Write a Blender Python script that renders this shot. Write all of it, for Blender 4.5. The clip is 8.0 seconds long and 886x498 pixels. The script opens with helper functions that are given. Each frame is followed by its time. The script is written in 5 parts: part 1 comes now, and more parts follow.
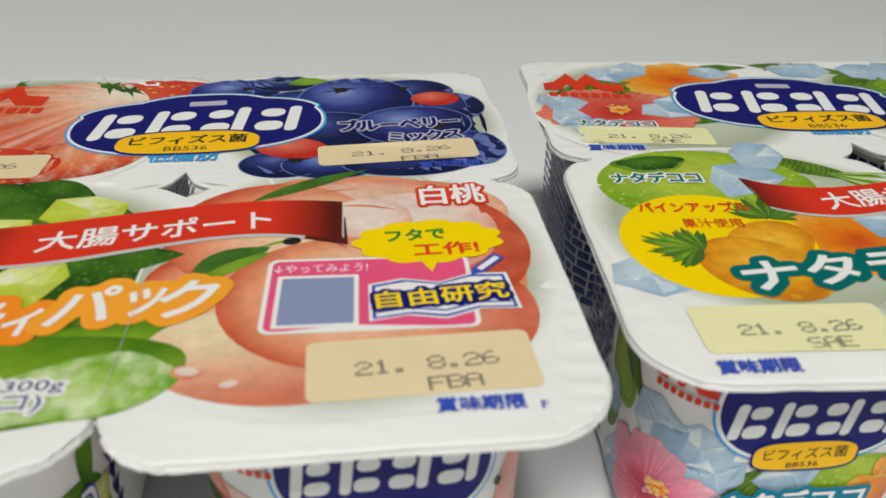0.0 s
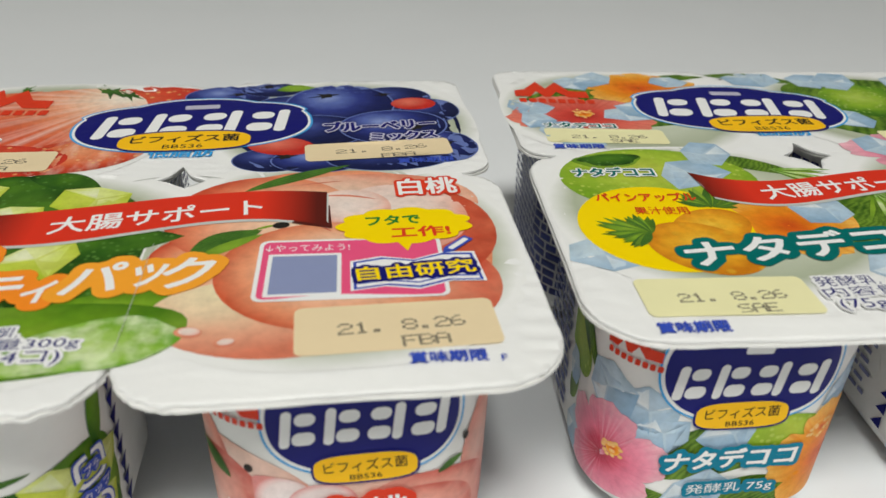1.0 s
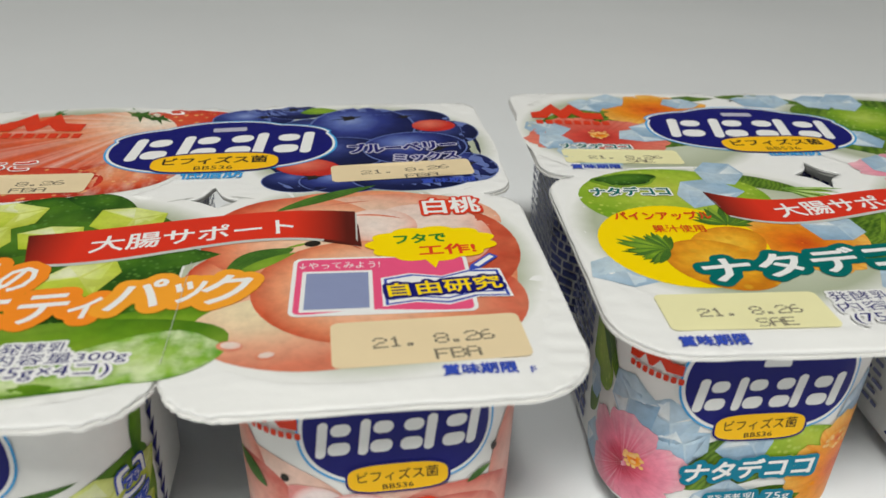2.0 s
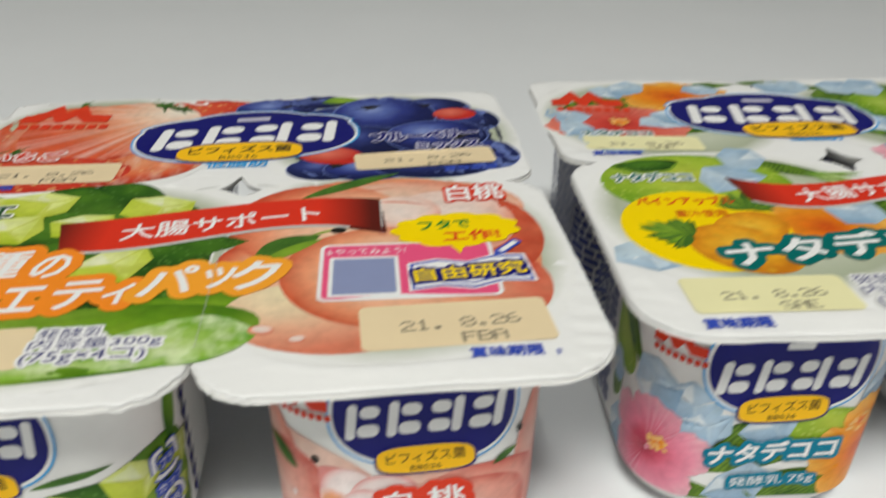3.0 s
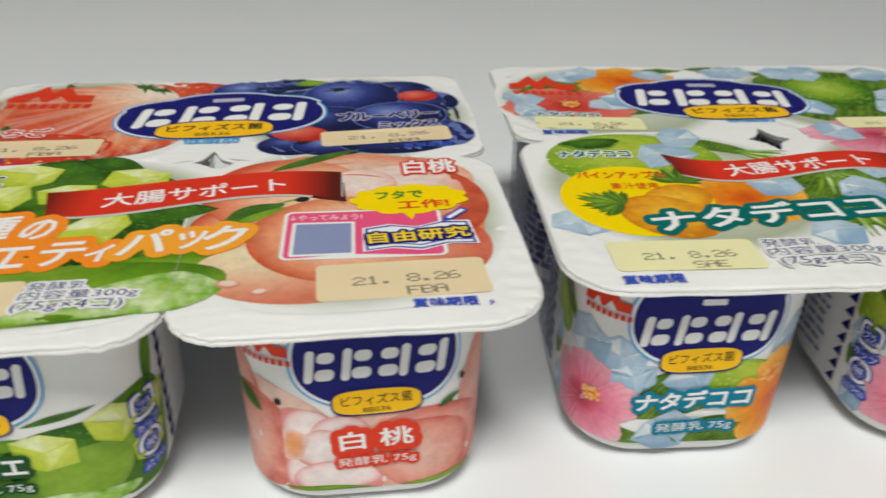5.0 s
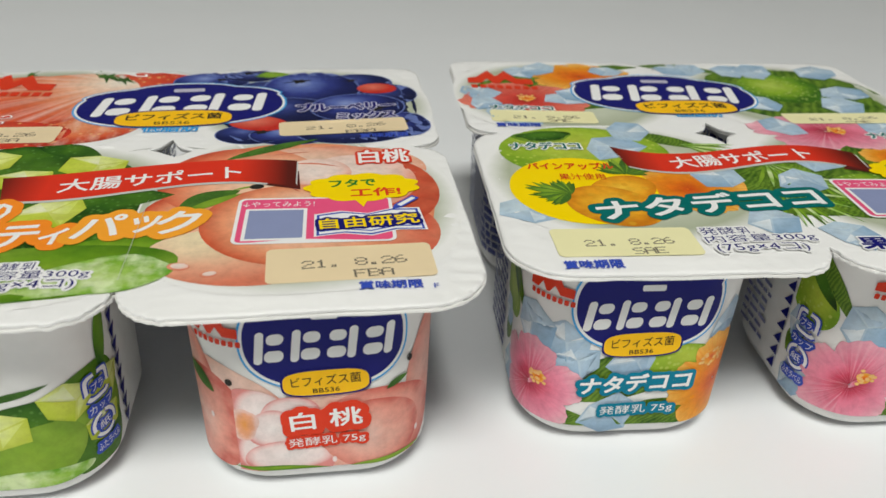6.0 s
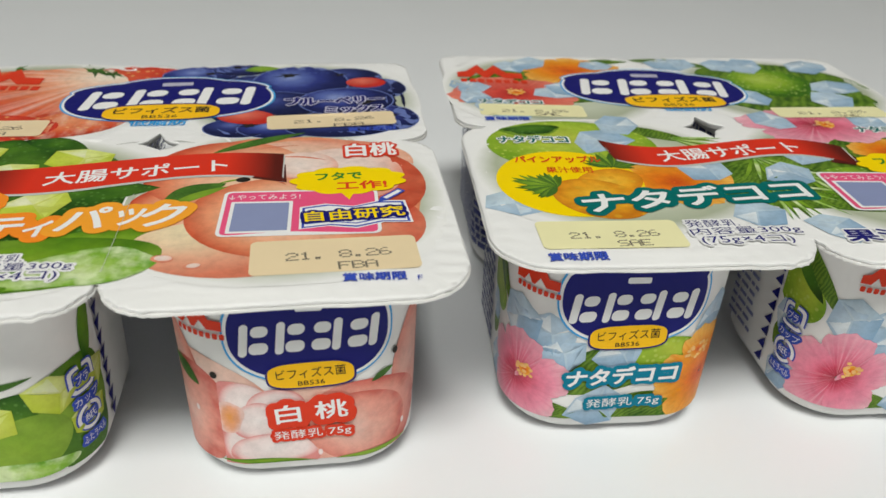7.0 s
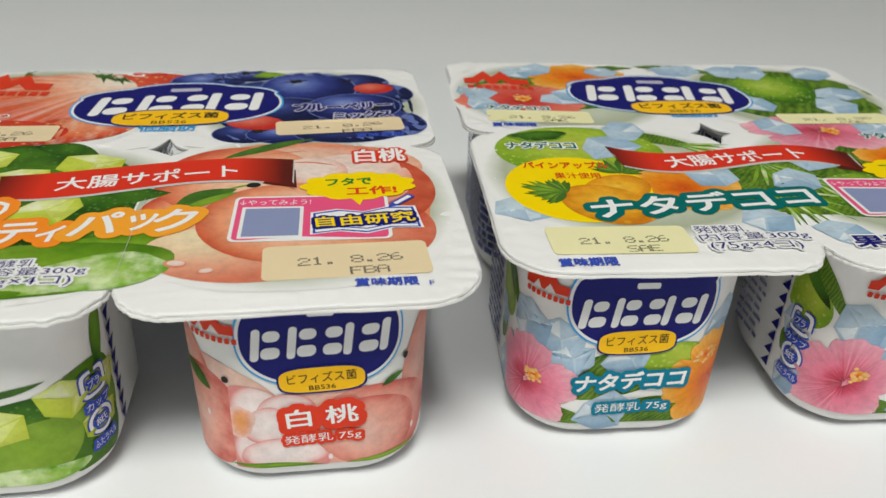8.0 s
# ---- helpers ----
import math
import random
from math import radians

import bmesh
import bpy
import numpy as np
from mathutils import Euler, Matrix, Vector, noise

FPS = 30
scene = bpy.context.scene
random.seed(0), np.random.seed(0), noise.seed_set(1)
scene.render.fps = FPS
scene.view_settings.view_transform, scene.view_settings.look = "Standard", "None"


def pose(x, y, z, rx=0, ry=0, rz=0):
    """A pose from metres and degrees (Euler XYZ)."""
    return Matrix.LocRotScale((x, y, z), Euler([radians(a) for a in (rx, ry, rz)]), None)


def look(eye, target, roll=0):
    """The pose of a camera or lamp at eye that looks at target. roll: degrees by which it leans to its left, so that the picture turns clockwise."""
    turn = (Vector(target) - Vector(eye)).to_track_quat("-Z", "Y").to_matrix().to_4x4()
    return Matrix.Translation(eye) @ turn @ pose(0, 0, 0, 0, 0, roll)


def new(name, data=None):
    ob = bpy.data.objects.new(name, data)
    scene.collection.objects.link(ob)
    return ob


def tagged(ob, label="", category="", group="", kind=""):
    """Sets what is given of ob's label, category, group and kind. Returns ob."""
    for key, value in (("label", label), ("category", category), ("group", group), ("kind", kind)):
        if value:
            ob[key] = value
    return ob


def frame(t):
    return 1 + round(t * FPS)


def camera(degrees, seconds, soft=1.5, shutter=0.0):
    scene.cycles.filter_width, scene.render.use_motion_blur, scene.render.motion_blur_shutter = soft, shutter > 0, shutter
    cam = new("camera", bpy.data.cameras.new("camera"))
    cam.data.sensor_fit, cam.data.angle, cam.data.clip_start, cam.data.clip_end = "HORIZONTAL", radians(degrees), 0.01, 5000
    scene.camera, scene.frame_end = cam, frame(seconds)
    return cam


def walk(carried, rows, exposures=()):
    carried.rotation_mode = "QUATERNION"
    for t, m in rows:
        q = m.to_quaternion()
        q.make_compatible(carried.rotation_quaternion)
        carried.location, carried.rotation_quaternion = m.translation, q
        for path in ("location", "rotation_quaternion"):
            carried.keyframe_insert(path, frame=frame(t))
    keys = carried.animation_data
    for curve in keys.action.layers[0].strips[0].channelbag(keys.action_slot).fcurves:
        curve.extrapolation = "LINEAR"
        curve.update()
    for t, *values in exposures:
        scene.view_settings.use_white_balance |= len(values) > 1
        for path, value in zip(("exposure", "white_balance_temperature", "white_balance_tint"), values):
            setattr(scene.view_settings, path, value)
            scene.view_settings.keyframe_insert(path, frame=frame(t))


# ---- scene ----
cam = camera(57.8, 8.0, soft=1.5, shutter=0.5)
PATH = [
    (0, (0.03188, -0.07438, 0.11722), (0.05208, 0.09492, 0.01272), 1.20),
    (0.5, (0.03105, -0.08145, 0.11888), (0.05045, 0.09005, 0.01778), 1.10),
    (1, (0.03214, -0.08987, 0.11875), (0.05604, 0.08173, 0.01885), 1.70),
    (1.5, (0.02825, -0.09056, 0.11935), (0.05095, 0.08204, 0.02085), 1.40),
    (2.8, (0.02686, -0.09942, 0.12304), (0.05066, 0.07598, 0.03004), 1.40),
    (3, (0.02550, -0.09579, 0.12093), (0.04490, 0.07761, 0.02313), 0.50),
    (3.5, (0.01908, -0.09464, 0.11733), (0.02858, 0.07556, 0.01273), -1.00),
    (4, (0.02550, -0.09533, 0.11642), (0.03800, 0.07427, 0.01112), -1.00),
    (4.5, (0.02949, -0.10664, 0.12168), (0.04559, 0.06516, 0.02058), -0.20),
    (5, (0.03090, -0.11171, 0.12432), (0.05290, 0.06009, 0.02442), 1.10),
    (5.2, (0.03502, -0.11245, 0.12417), (0.06382, 0.05845, 0.02437), 2.70),
    (6.5, (0.03643, -0.11910, 0.12478), (0.06333, 0.05190, 0.02448), 2.20),
    (7, (0.03818, -0.11823, 0.12378), (0.06608, 0.05237, 0.02328), 2.40),
    (7.5, (0.03621, -0.12097, 0.12559), (0.06441, 0.05033, 0.02619), 2.40),
    (8, (0.03592, -0.11860, 0.12410), (0.06412, 0.05270, 0.02470), 2.50),
]
walk(cam, [(t, look(eye, target, roll)) for t, eye, target, roll in PATH])

cam.data.dof.use_dof, cam.data.dof.focus_distance, cam.data.dof.aperture_fstop = True, 0.165, 24.0

# ---------------------------------------------------------------- light
world = bpy.data.worlds.new("room_light")
scene.world = world
world.use_nodes = True
world.node_tree.nodes["Background"].inputs[0].default_value = (0.95, 0.97, 1.0, 1)
world.node_tree.nodes["Background"].inputs[1].default_value = 0.03


def area_lamp(name, loc, size_x, size_y, watts, colour, target):
    d = bpy.data.lights.new(name, "AREA")
    d.shape, d.size, d.size_y, d.energy, d.color = "RECTANGLE", size_x, size_y, watts, colour
    ob = new(name, d)
    ob.matrix_world = look(loc, target)
    return ob


area_lamp("ceiling_lamp_light", (-0.14, -1.0, 1.93), 0.72, 0.58, 45.0, (0.985, 0.985, 0.918), (-0.14, -1.0, 0))
# added soft fill from behind the camera; no such source is known
area_lamp("front_fill_light", (-0.05, -1.96, 0.75), 1.7, 1.0, 0.35, (0.94, 0.98, 1.0), (-0.05, 0.0, 0.35))
scene.view_settings.exposure = 0.0

# ---------------------------------------------------------------- materials
CM = 0.01


def material(name, rough=0.4, spec=0.14):
    m = bpy.data.materials.new(name)
    m.use_nodes = True
    b = m.node_tree.nodes["Principled BSDF"]
    b.inputs["Roughness"].default_value = rough
    b.inputs["Specular IOR Level"].default_value = spec
    return m, m.node_tree, b


def node(nt, kind, links=(), **values):
    n = nt.nodes.new(kind)
    for k, v in values.items():
        if k.startswith("i_"):
            n.inputs[k[2:].replace("_", " ")].default_value = v
        else:
            setattr(n, k, v)
    for a, b in links:
        nt.links.new(a, n.inputs[b])
    return n


def rgba(c):
    return (c[0], c[1], c[2], 1)


def ramp(nt, fac, stops):
    n = nt.nodes.new("ShaderNodeValToRGB")
    nt.links.new(fac, n.inputs[0])
    e = n.color_ramp.elements
    while len(e) < len(stops):
        e.new(0.5)
    for el, (p, c) in zip(e, stops):
        el.position, el.color = p, rgba(c)
    return n.outputs[0]


def mixc(nt, fac, a, b, blend="MIX"):
    n = nt.nodes.new("ShaderNodeMix")
    n.data_type, n.blend_type = "RGBA", blend
    for sock, v in ((n.inputs[0], fac), (n.inputs[6], a), (n.inputs[7], b)):
        if isinstance(v, (int, float)):
            sock.default_value = v
        elif isinstance(v, tuple):
            sock.default_value = rgba(v)
        else:
            nt.links.new(v, sock)
    return n.outputs[2]


def noise_fac(nt, scale, detail=4, coord="Object", rough=0.55):
    tc = nt.nodes.new("ShaderNodeTexCoord")
    n = node(nt, "ShaderNodeTexNoise", [(tc.outputs[coord], "Vector")])
    n.inputs["Scale"].default_value, n.inputs["Detail"].default_value = scale, detail
    n.inputs["Roughness"].default_value = rough
    return n.outputs["Fac"]


def bumped(nt, b, fac, dist, strength=0.4):
    n = node(nt, "ShaderNodeBump", [(fac, "Height")], i_Strength=strength, i_Distance=dist)
    nt.links.new(n.outputs[0], b.inputs["Normal"])


MATS = {}


def ink(name, c, rough=0.38, vary=0.12):
    """A flat printed ink with the faint unevenness of print on film."""
    if name in MATS:
        return MATS[name]
    m, nt, b = material(name, rough)
    f = noise_fac(nt, 180, 3)
    dark = tuple(v * (1 - vary) for v in c)
    nt.links.new(mixc(nt, f, dark, tuple(min(1, v * (1 + vary * 0.6)) for v in c)), b.inputs["Base Color"])
    bumped(nt, b, noise_fac(nt, 130, 4), 0.0004, 0.3)
    MATS[name] = m
    return m


def printed(nt, col):
    """The fine mottling of a printed photograph, at two sizes."""
    fine = ramp(nt, noise_fac(nt, 420, 6, rough=0.7), [(0.30, (0.82, 0.82, 0.82)), (0.60, (1.0, 1.0, 1.0))])
    broad = ramp(nt, noise_fac(nt, 95, 4), [(0.30, (0.88, 0.88, 0.88)), (0.60, (1.0, 1.0, 1.0))])
    return mixc(nt, 1.0, mixc(nt, 1.0, col, fine, "MULTIPLY"), broad, "MULTIPLY")


def fruit(name, stops, cx=0.5, cy=0.5, grain=60, mottled=0.25, streak=None, seeds=None, blush=None, veins=None, mottling=True):
    """A printed fruit: colours from its middle outward, mottled, with streaks or seeds where it has them."""
    if name in MATS:
        return MATS[name]
    m, nt, b = material(name, 0.38)
    uv = nt.nodes.new("ShaderNodeTexCoord").outputs["UV"]
    mp = node(nt, "ShaderNodeMapping", [(uv, "Vector")])
    mp.inputs["Location"].default_value = (-cx, -cy, 0)
    ln = node(nt, "ShaderNodeVectorMath", [(mp.outputs[0], 0)], operation="LENGTH")
    nz = noise_fac(nt, grain, 5)
    ad = node(nt, "ShaderNodeMath", [(nz, 0)], operation="MULTIPLY_ADD")
    ad.inputs[1].default_value = mottled
    nt.links.new(ln.outputs["Value"], ad.inputs[2])
    sb = node(nt, "ShaderNodeMath", [(ad.outputs[0], 0)], operation="SUBTRACT")
    sb.inputs[1].default_value = mottled * 0.5
    col = ramp(nt, sb.outputs[0], stops)
    if streak:
        ms = node(nt, "ShaderNodeMapping", [(uv, "Vector")])
        ms.inputs["Rotation"].default_value = (0, 0, radians(streak[1]))
        ms.inputs["Scale"].default_value = (streak[2], 1.2, 1)
        ns = node(nt, "ShaderNodeTexNoise", [(ms.outputs[0], "Vector")], i_Scale=2.0, i_Detail=5.0)
        col = mixc(nt, ramp(nt, ns.outputs["Fac"], [(0.45, (0, 0, 0)), (0.75, (0.55, 0.55, 0.55))]), col, streak[0])
    if blush:
        col = mixc(nt, ramp(nt, noise_fac(nt, blush[1], 3), [(0.42, (0, 0, 0)), (0.66, (0.8, 0.8, 0.8))]), col, blush[0])
    if veins:
        gr = node(nt, "ShaderNodeTexGradient", [(mp.outputs[0], "Vector")], gradient_type="RADIAL")
        sc = node(nt, "ShaderNodeMath", [(gr.outputs["Fac"], 0)], operation="MULTIPLY")
        sc.inputs[1].default_value = veins[1]
        vn = node(nt, "ShaderNodeTexNoise", [(sc.outputs[0], "W")], noise_dimensions="1D", i_Scale=1.0, i_Detail=2.0)
        col = mixc(nt, ramp(nt, vn.outputs["Fac"], [(0.42, (0, 0, 0)), (0.78, (0.5, 0.5, 0.5))]), col, veins[0])
    if seeds:
        tc = nt.nodes.new("ShaderNodeTexCoord").outputs["Object"]
        vo = node(nt, "ShaderNodeTexVoronoi", [(tc, "Vector")], i_Scale=seeds[1])
        col = mixc(nt, ramp(nt, vo.outputs["Distance"], [(0.16, (1, 1, 1)), (0.3, (0, 0, 0))]), col, seeds[0])
    col = printed(nt, col) if mottling else col
    nt.links.new(col, b.inputs["Base Color"])
    bumped(nt, b, noise_fac(nt, 130, 4), 0.0004, 0.3)
    MATS[name] = m
    return m


def leafy(name, dark, light, scale=5.0, angle=60, grain=90):
    """A printed leaf with slanting veins and mottling."""
    if name in MATS:
        return MATS[name]
    m, nt, b = material(name, 0.38)
    uv = nt.nodes.new("ShaderNodeTexCoord").outputs["UV"]
    mp = node(nt, "ShaderNodeMapping", [(uv, "Vector")])
    mp.inputs["Rotation"].default_value = (0, 0, radians(angle))
    wv = node(nt, "ShaderNodeTexWave", [(mp.outputs[0], "Vector")], i_Scale=scale, i_Distortion=7.0, i_Detail=4.0)
    nz = noise_fac(nt, grain, 5)
    f = mixc(nt, 0.78 if scale > 4 else 0.9, wv.outputs["Fac"], nz)
    nt.links.new(printed(nt, ramp(nt, f, [(0.25, dark), (0.75, light)])), b.inputs["Base Color"])
    MATS[name] = m
    return m


def ended(name, mid, end):
    """A printed ribbon that darkens towards both ends."""
    m, nt, b = material(name, 0.38)
    uv = nt.nodes.new("ShaderNodeTexCoord").outputs["UV"]
    sx = node(nt, "ShaderNodeSeparateXYZ", [(uv, 0)])
    nt.links.new(ramp(nt, sx.outputs[0], [(0.0, end), (0.16, mid), (0.8, mid), (0.97, end)]), b.inputs["Base Color"])
    return m


# white lid paper: slightly glossy, fine crimp ribs and soft waviness
lid_white, nt, b = material("lid_white_film", 0.42)
f = noise_fac(nt, 40, 4)
nt.links.new(ramp(nt, f, [(0.3, (0.80, 0.80, 0.80)), (0.7, (0.85, 0.85, 0.845))]), b.inputs["Base Color"])
tc = nt.nodes.new("ShaderNodeTexCoord").outputs["Object"]
wv = node(nt, "ShaderNodeTexWave", [(tc, "Vector")], i_Scale=90.0, i_Distortion=9.0, i_Detail=3.0, bands_direction="Y")
mix = mixc(nt, 0.12, noise_fac(nt, 130, 4), wv.outputs["Fac"])
bumped(nt, b, mix, 0.0006, 0.45)

plastic, nt, b = material("white_cup_plastic", 0.35)
f = noise_fac(nt, 25, 3)
nt.links.new(ramp(nt, f, [(0.3, (0.80, 0.79, 0.77)), (0.7, (0.84, 0.835, 0.82))]), b.inputs["Base Color"])

paper, nt, b = material("white_label_paper", 0.45)
f = noise_fac(nt, 220, 4)
nt.links.new(ramp(nt, f, [(0.3, (0.79, 0.785, 0.77)), (0.7, (0.83, 0.825, 0.81))]), b.inputs["Base Color"])
bumped(nt, b, noise_fac(nt, 900, 2), 0.00003, 0.3)

board, nt, b = material("white_melamine_board", 0.32, 0.5)
f = noise_fac(nt, 7, 5)
nt.links.new(ramp(nt, f, [(0.3, (0.785, 0.802, 0.825)), (0.7, (0.82, 0.837, 0.86))]), b.inputs["Base Color"])
bumped(nt, b, noise_fac(nt, 700, 3), 0.00004, 0.25)

wall_paint, nt, b = material("pale_wall_paint", 0.8)
f = noise_fac(nt, 3, 5)
nt.links.new(ramp(nt, f, [(0.3, (0.34, 0.336, 0.325)), (0.7, (0.39, 0.386, 0.375))]), b.inputs["Base Color"])
bumped(nt, b, noise_fac(nt, 160, 3), 0.0006, 0.3)

floor_mat, nt, b = material("grey_vinyl_floor", 0.5)
f = noise_fac(nt, 30, 5)
nt.links.new(ramp(nt, f, [(0.3, (0.35, 0.34, 0.32)), (0.7, (0.42, 0.41, 0.39))]), b.inputs["Base Color"])

glow, nt, b = material("lamp_diffuser", 0.5)
b.inputs["Emission Color"].default_value = (1.0, 0.985, 0.95, 1)
b.inputs["Emission Strength"].default_value = 3.0

NAVY = ink("navy_ink", (0.008, 0.009, 0.155), vary=0.1)
WHITE = ink("white_ink", (0.82, 0.82, 0.82), vary=0.03)
RED = ink("red_ink", (0.70, 0.045, 0.015))
YELLOW = ink("yellow_ink", (0.92, 0.66, 0.0), vary=0.04)
AMBER = ink("amber_ink", (0.93, 0.52, 0.01), vary=0.06)
ORANGE = ink("orange_ink", (0.90, 0.26, 0.02), vary=0.06)
AMBER_ORANGE = ink("amber_orange_ink", (0.90, 0.36, 0.03), vary=0.06)
TEAL = ink("teal_ink", (0.0, 0.14, 0.13), vary=0.08)
CYAN = ink("blue_green_ink", (0.0, 0.19, 0.30), vary=0.08)
PINK = ink("pink_ink", (0.80, 0.09, 0.22), vary=0.06)
SKY = ink("light_blue_ink", (0.05, 0.36, 0.75), vary=0.05)
BLUE = ink("blue_ink", (0.04, 0.08, 0.46), vary=0.08)
GREEN = ink("green_ink", (0.01, 0.20, 0.03))
DKGREEN = ink("dark_green_ink", (0.008, 0.07, 0.015))
BEIGE = ink("beige_ink", (0.79, 0.64, 0.41), vary=0.04)
CREAM = ink("pale_yellow_ink", (0.83, 0.79, 0.46), vary=0.04)
GREY = ink("stamp_grey_ink", (0.16, 0.14, 0.11))
BLACK = ink("black_ink", (0.02, 0.018, 0.015))
LILAC = ink("lilac_ink", (0.48, 0.47, 0.58), vary=0.08)
BLUEGREY = ink("blue_grey_ink", (0.25, 0.29, 0.48), vary=0.05)
PRINTBLUE = ink("faded_blue_ink", (0.07, 0.085, 0.25))
FADED = ink("pale_blue_print", (0.24, 0.26, 0.45))
SHADE = ink("pale_grey_ink_and_shade", (0.55, 0.56, 0.54), vary=0.1)
BERRY_RIM = ink("blueberry_bloom_ink", (0.13, 0.18, 0.44), vary=0.2)
FOLD = ink("dark_ribbon_ink", (0.09, 0.014, 0.010))
RIBBON = ended("red_ribbon_ink", (0.68, 0.035, 0.015), (0.10, 0.012, 0.008))

PEACH = fruit("peach_skin", [(0.0, (0.91, 0.68, 0.50)), (0.28, (0.89, 0.54, 0.36)), (0.42, (0.85, 0.34, 0.18)), (0.55, (0.66, 0.12, 0.05))], 0.56, 0.54, 90, 0.12)
PEACH_BLUSH = fruit("peach_blush_skin", [(0.0, (0.90, 0.66, 0.48)), (0.34, (0.88, 0.48, 0.31)), (0.52, (0.82, 0.27, 0.14)), (0.66, (0.64, 0.09, 0.04))], 0.68, 0.42, 110, 0.14)
PEACH_PALE = fruit("peach_flesh", [(0.0, (0.88, 0.72, 0.64)), (0.35, (0.87, 0.60, 0.50)), (0.5, (0.82, 0.34, 0.26))], 0.4, 0.55, 60, 0.15, None, None, ((0.86, 0.50, 0.40), 55))
PEACH_TOP = fruit("peach_top_skin", [(0.0, (0.88, 0.66, 0.50)), (0.3, (0.86, 0.56, 0.42)), (0.46, (0.83, 0.42, 0.30)), (0.54, (0.74, 0.26, 0.16))], 0.30, 0.50, 90, 0.16, None, None, ((0.86, 0.60, 0.44), 40))
PEACH_FLESH = fruit("pale_peach_flesh", [(0.0, (0.88, 0.77, 0.71)), (0.32, (0.88, 0.68, 0.60)), (0.45, (0.86, 0.54, 0.45)), (0.52, (0.82, 0.38, 0.28))], 0.44, 0.56, 80, 0.12, None, None, ((0.88, 0.70, 0.63), 50))
PEACH_CHEEK = fruit("dark_peach_cheek", [(0.0, (0.84, 0.42, 0.30)), (0.40, (0.78, 0.24, 0.13)), (0.55, (0.62, 0.08, 0.035)), (0.70, (0.46, 0.035, 0.015))], 0.24, 0.60, 120, 0.14, None, None, ((0.74, 0.18, 0.09), 60))
PEACH_RED = fruit("peach_red_cheek", [(0.0, (0.84, 0.44, 0.30)), (0.28, (0.78, 0.24, 0.14)), (0.5, (0.62, 0.08, 0.04))], 0.35, 0.5, 140, 0.22, None, None, ((0.82, 0.36, 0.22), 45))
PEACH_CREAM = fruit("peach_cream_skin", [(0.0, (0.84, 0.74, 0.48)), (0.28, (0.85, 0.64, 0.42)), (0.5, (0.83, 0.42, 0.27)), (0.8, (0.74, 0.22, 0.13))], 0.3, 0.85, 120, 0.18)
PEACH_PINK = fruit("peach_pink_skin", [(0.0, (0.86, 0.56, 0.48)), (0.26, (0.82, 0.43, 0.35)), (0.42, (0.78, 0.31, 0.24)), (0.52, (0.62, 0.13, 0.10))], 0.44, 0.46, 150, 0.14, None, None, ((0.80, 0.34, 0.27), 140))
PETAL = fruit("pale_petal", [(0.0, (0.90, 0.82, 0.80)), (0.36, (0.89, 0.74, 0.72)), (0.45, (0.86, 0.56, 0.54)), (0.52, (0.76, 0.28, 0.26))], 0.5, 0.5, 140, 0.10)
THROAT = fruit("orange_throat", [(0.0, (0.84, 0.34, 0.08)), (0.3, (0.82, 0.38, 0.22)), (0.5, (0.85, 0.58, 0.52))], 0.4, 0.5, 500, 0.4)
STRAW = fruit("strawberry_skin", [(0.0, (0.82, 0.32, 0.16)), (0.28, (0.76, 0.18, 0.07)), (0.44, (0.64, 0.08, 0.03)), (0.55, (0.46, 0.03, 0.012))], 0.45, 0.6, 110, 0.26, ((0.90, 0.72, 0.58), 35, 4.0), ((0.84, 0.42, 0.20), 520))
STRAW_CUT = fruit("strawberry_flesh", [(0.0, (0.88, 0.80, 0.68)), (0.22, (0.87, 0.55, 0.38)), (0.48, (0.82, 0.27, 0.13)), (0.8, (0.72, 0.11, 0.04))], 0.86, 0.80, 110, 0.2, None, None, None, ((0.90, 0.80, 0.72), 46))
STRAW_SEED = fruit("seeded_strawberry_skin", [(0.0, (0.76, 0.12, 0.05)), (0.5, (0.60, 0.04, 0.02))], 0.4, 0.6, 60, 0.3, None, ((0.80, 0.42, 0.16), 420))
BERRY = fruit("blueberry_skin", [(0.0, (0.26, 0.34, 0.64)), (0.14, (0.11, 0.16, 0.46)), (0.30, (0.030, 0.045, 0.24)), (0.48, (0.012, 0.018, 0.11)), (0.72, (0.006, 0.010, 0.06))], 0.38, 0.66, 200, 0.14)
BERRY_DARK = fruit("dark_blueberry_skin", [(0.0, (0.11, 0.15, 0.42)), (0.18, (0.030, 0.045, 0.20)), (0.42, (0.010, 0.015, 0.08)), (0.70, (0.005, 0.008, 0.045))], 0.38, 0.66, 200, 0.14)
CRANBERRY = fruit("red_berry_skin", [(0.0, (0.80, 0.20, 0.13)), (0.5, (0.58, 0.03, 0.02))], 0.4, 0.65, 60, 0.2)
ALOE_LEAF = fruit("aloe_leaf", [(0.0, (0.075, 0.20, 0.015)), (0.3, (0.03, 0.11, 0.010)), (0.6, (0.006, 0.035, 0.005))], 0.5, 0.6, 200, 0.6, None, ((0.10, 0.23, 0.04), 640), ((0.09, 0.22, 0.02), 60))
LEAF_LIGHT = fruit("light_leaf", [(0.0, (0.25, 0.42, 0.03)), (0.3, (0.15, 0.31, 0.015)), (0.6, (0.05, 0.16, 0.008))], 0.5, 0.5, 190, 0.55, None, None, ((0.28, 0.43, 0.05), 45))
LEAF_MID = fruit("mid_green_leaf", [(0.0, (0.17, 0.34, 0.03)), (0.35, (0.10, 0.25, 0.015)), (0.6, (0.03, 0.12, 0.008))], 0.5, 0.6, 190, 0.5, None, None, ((0.20, 0.37, 0.05), 60))
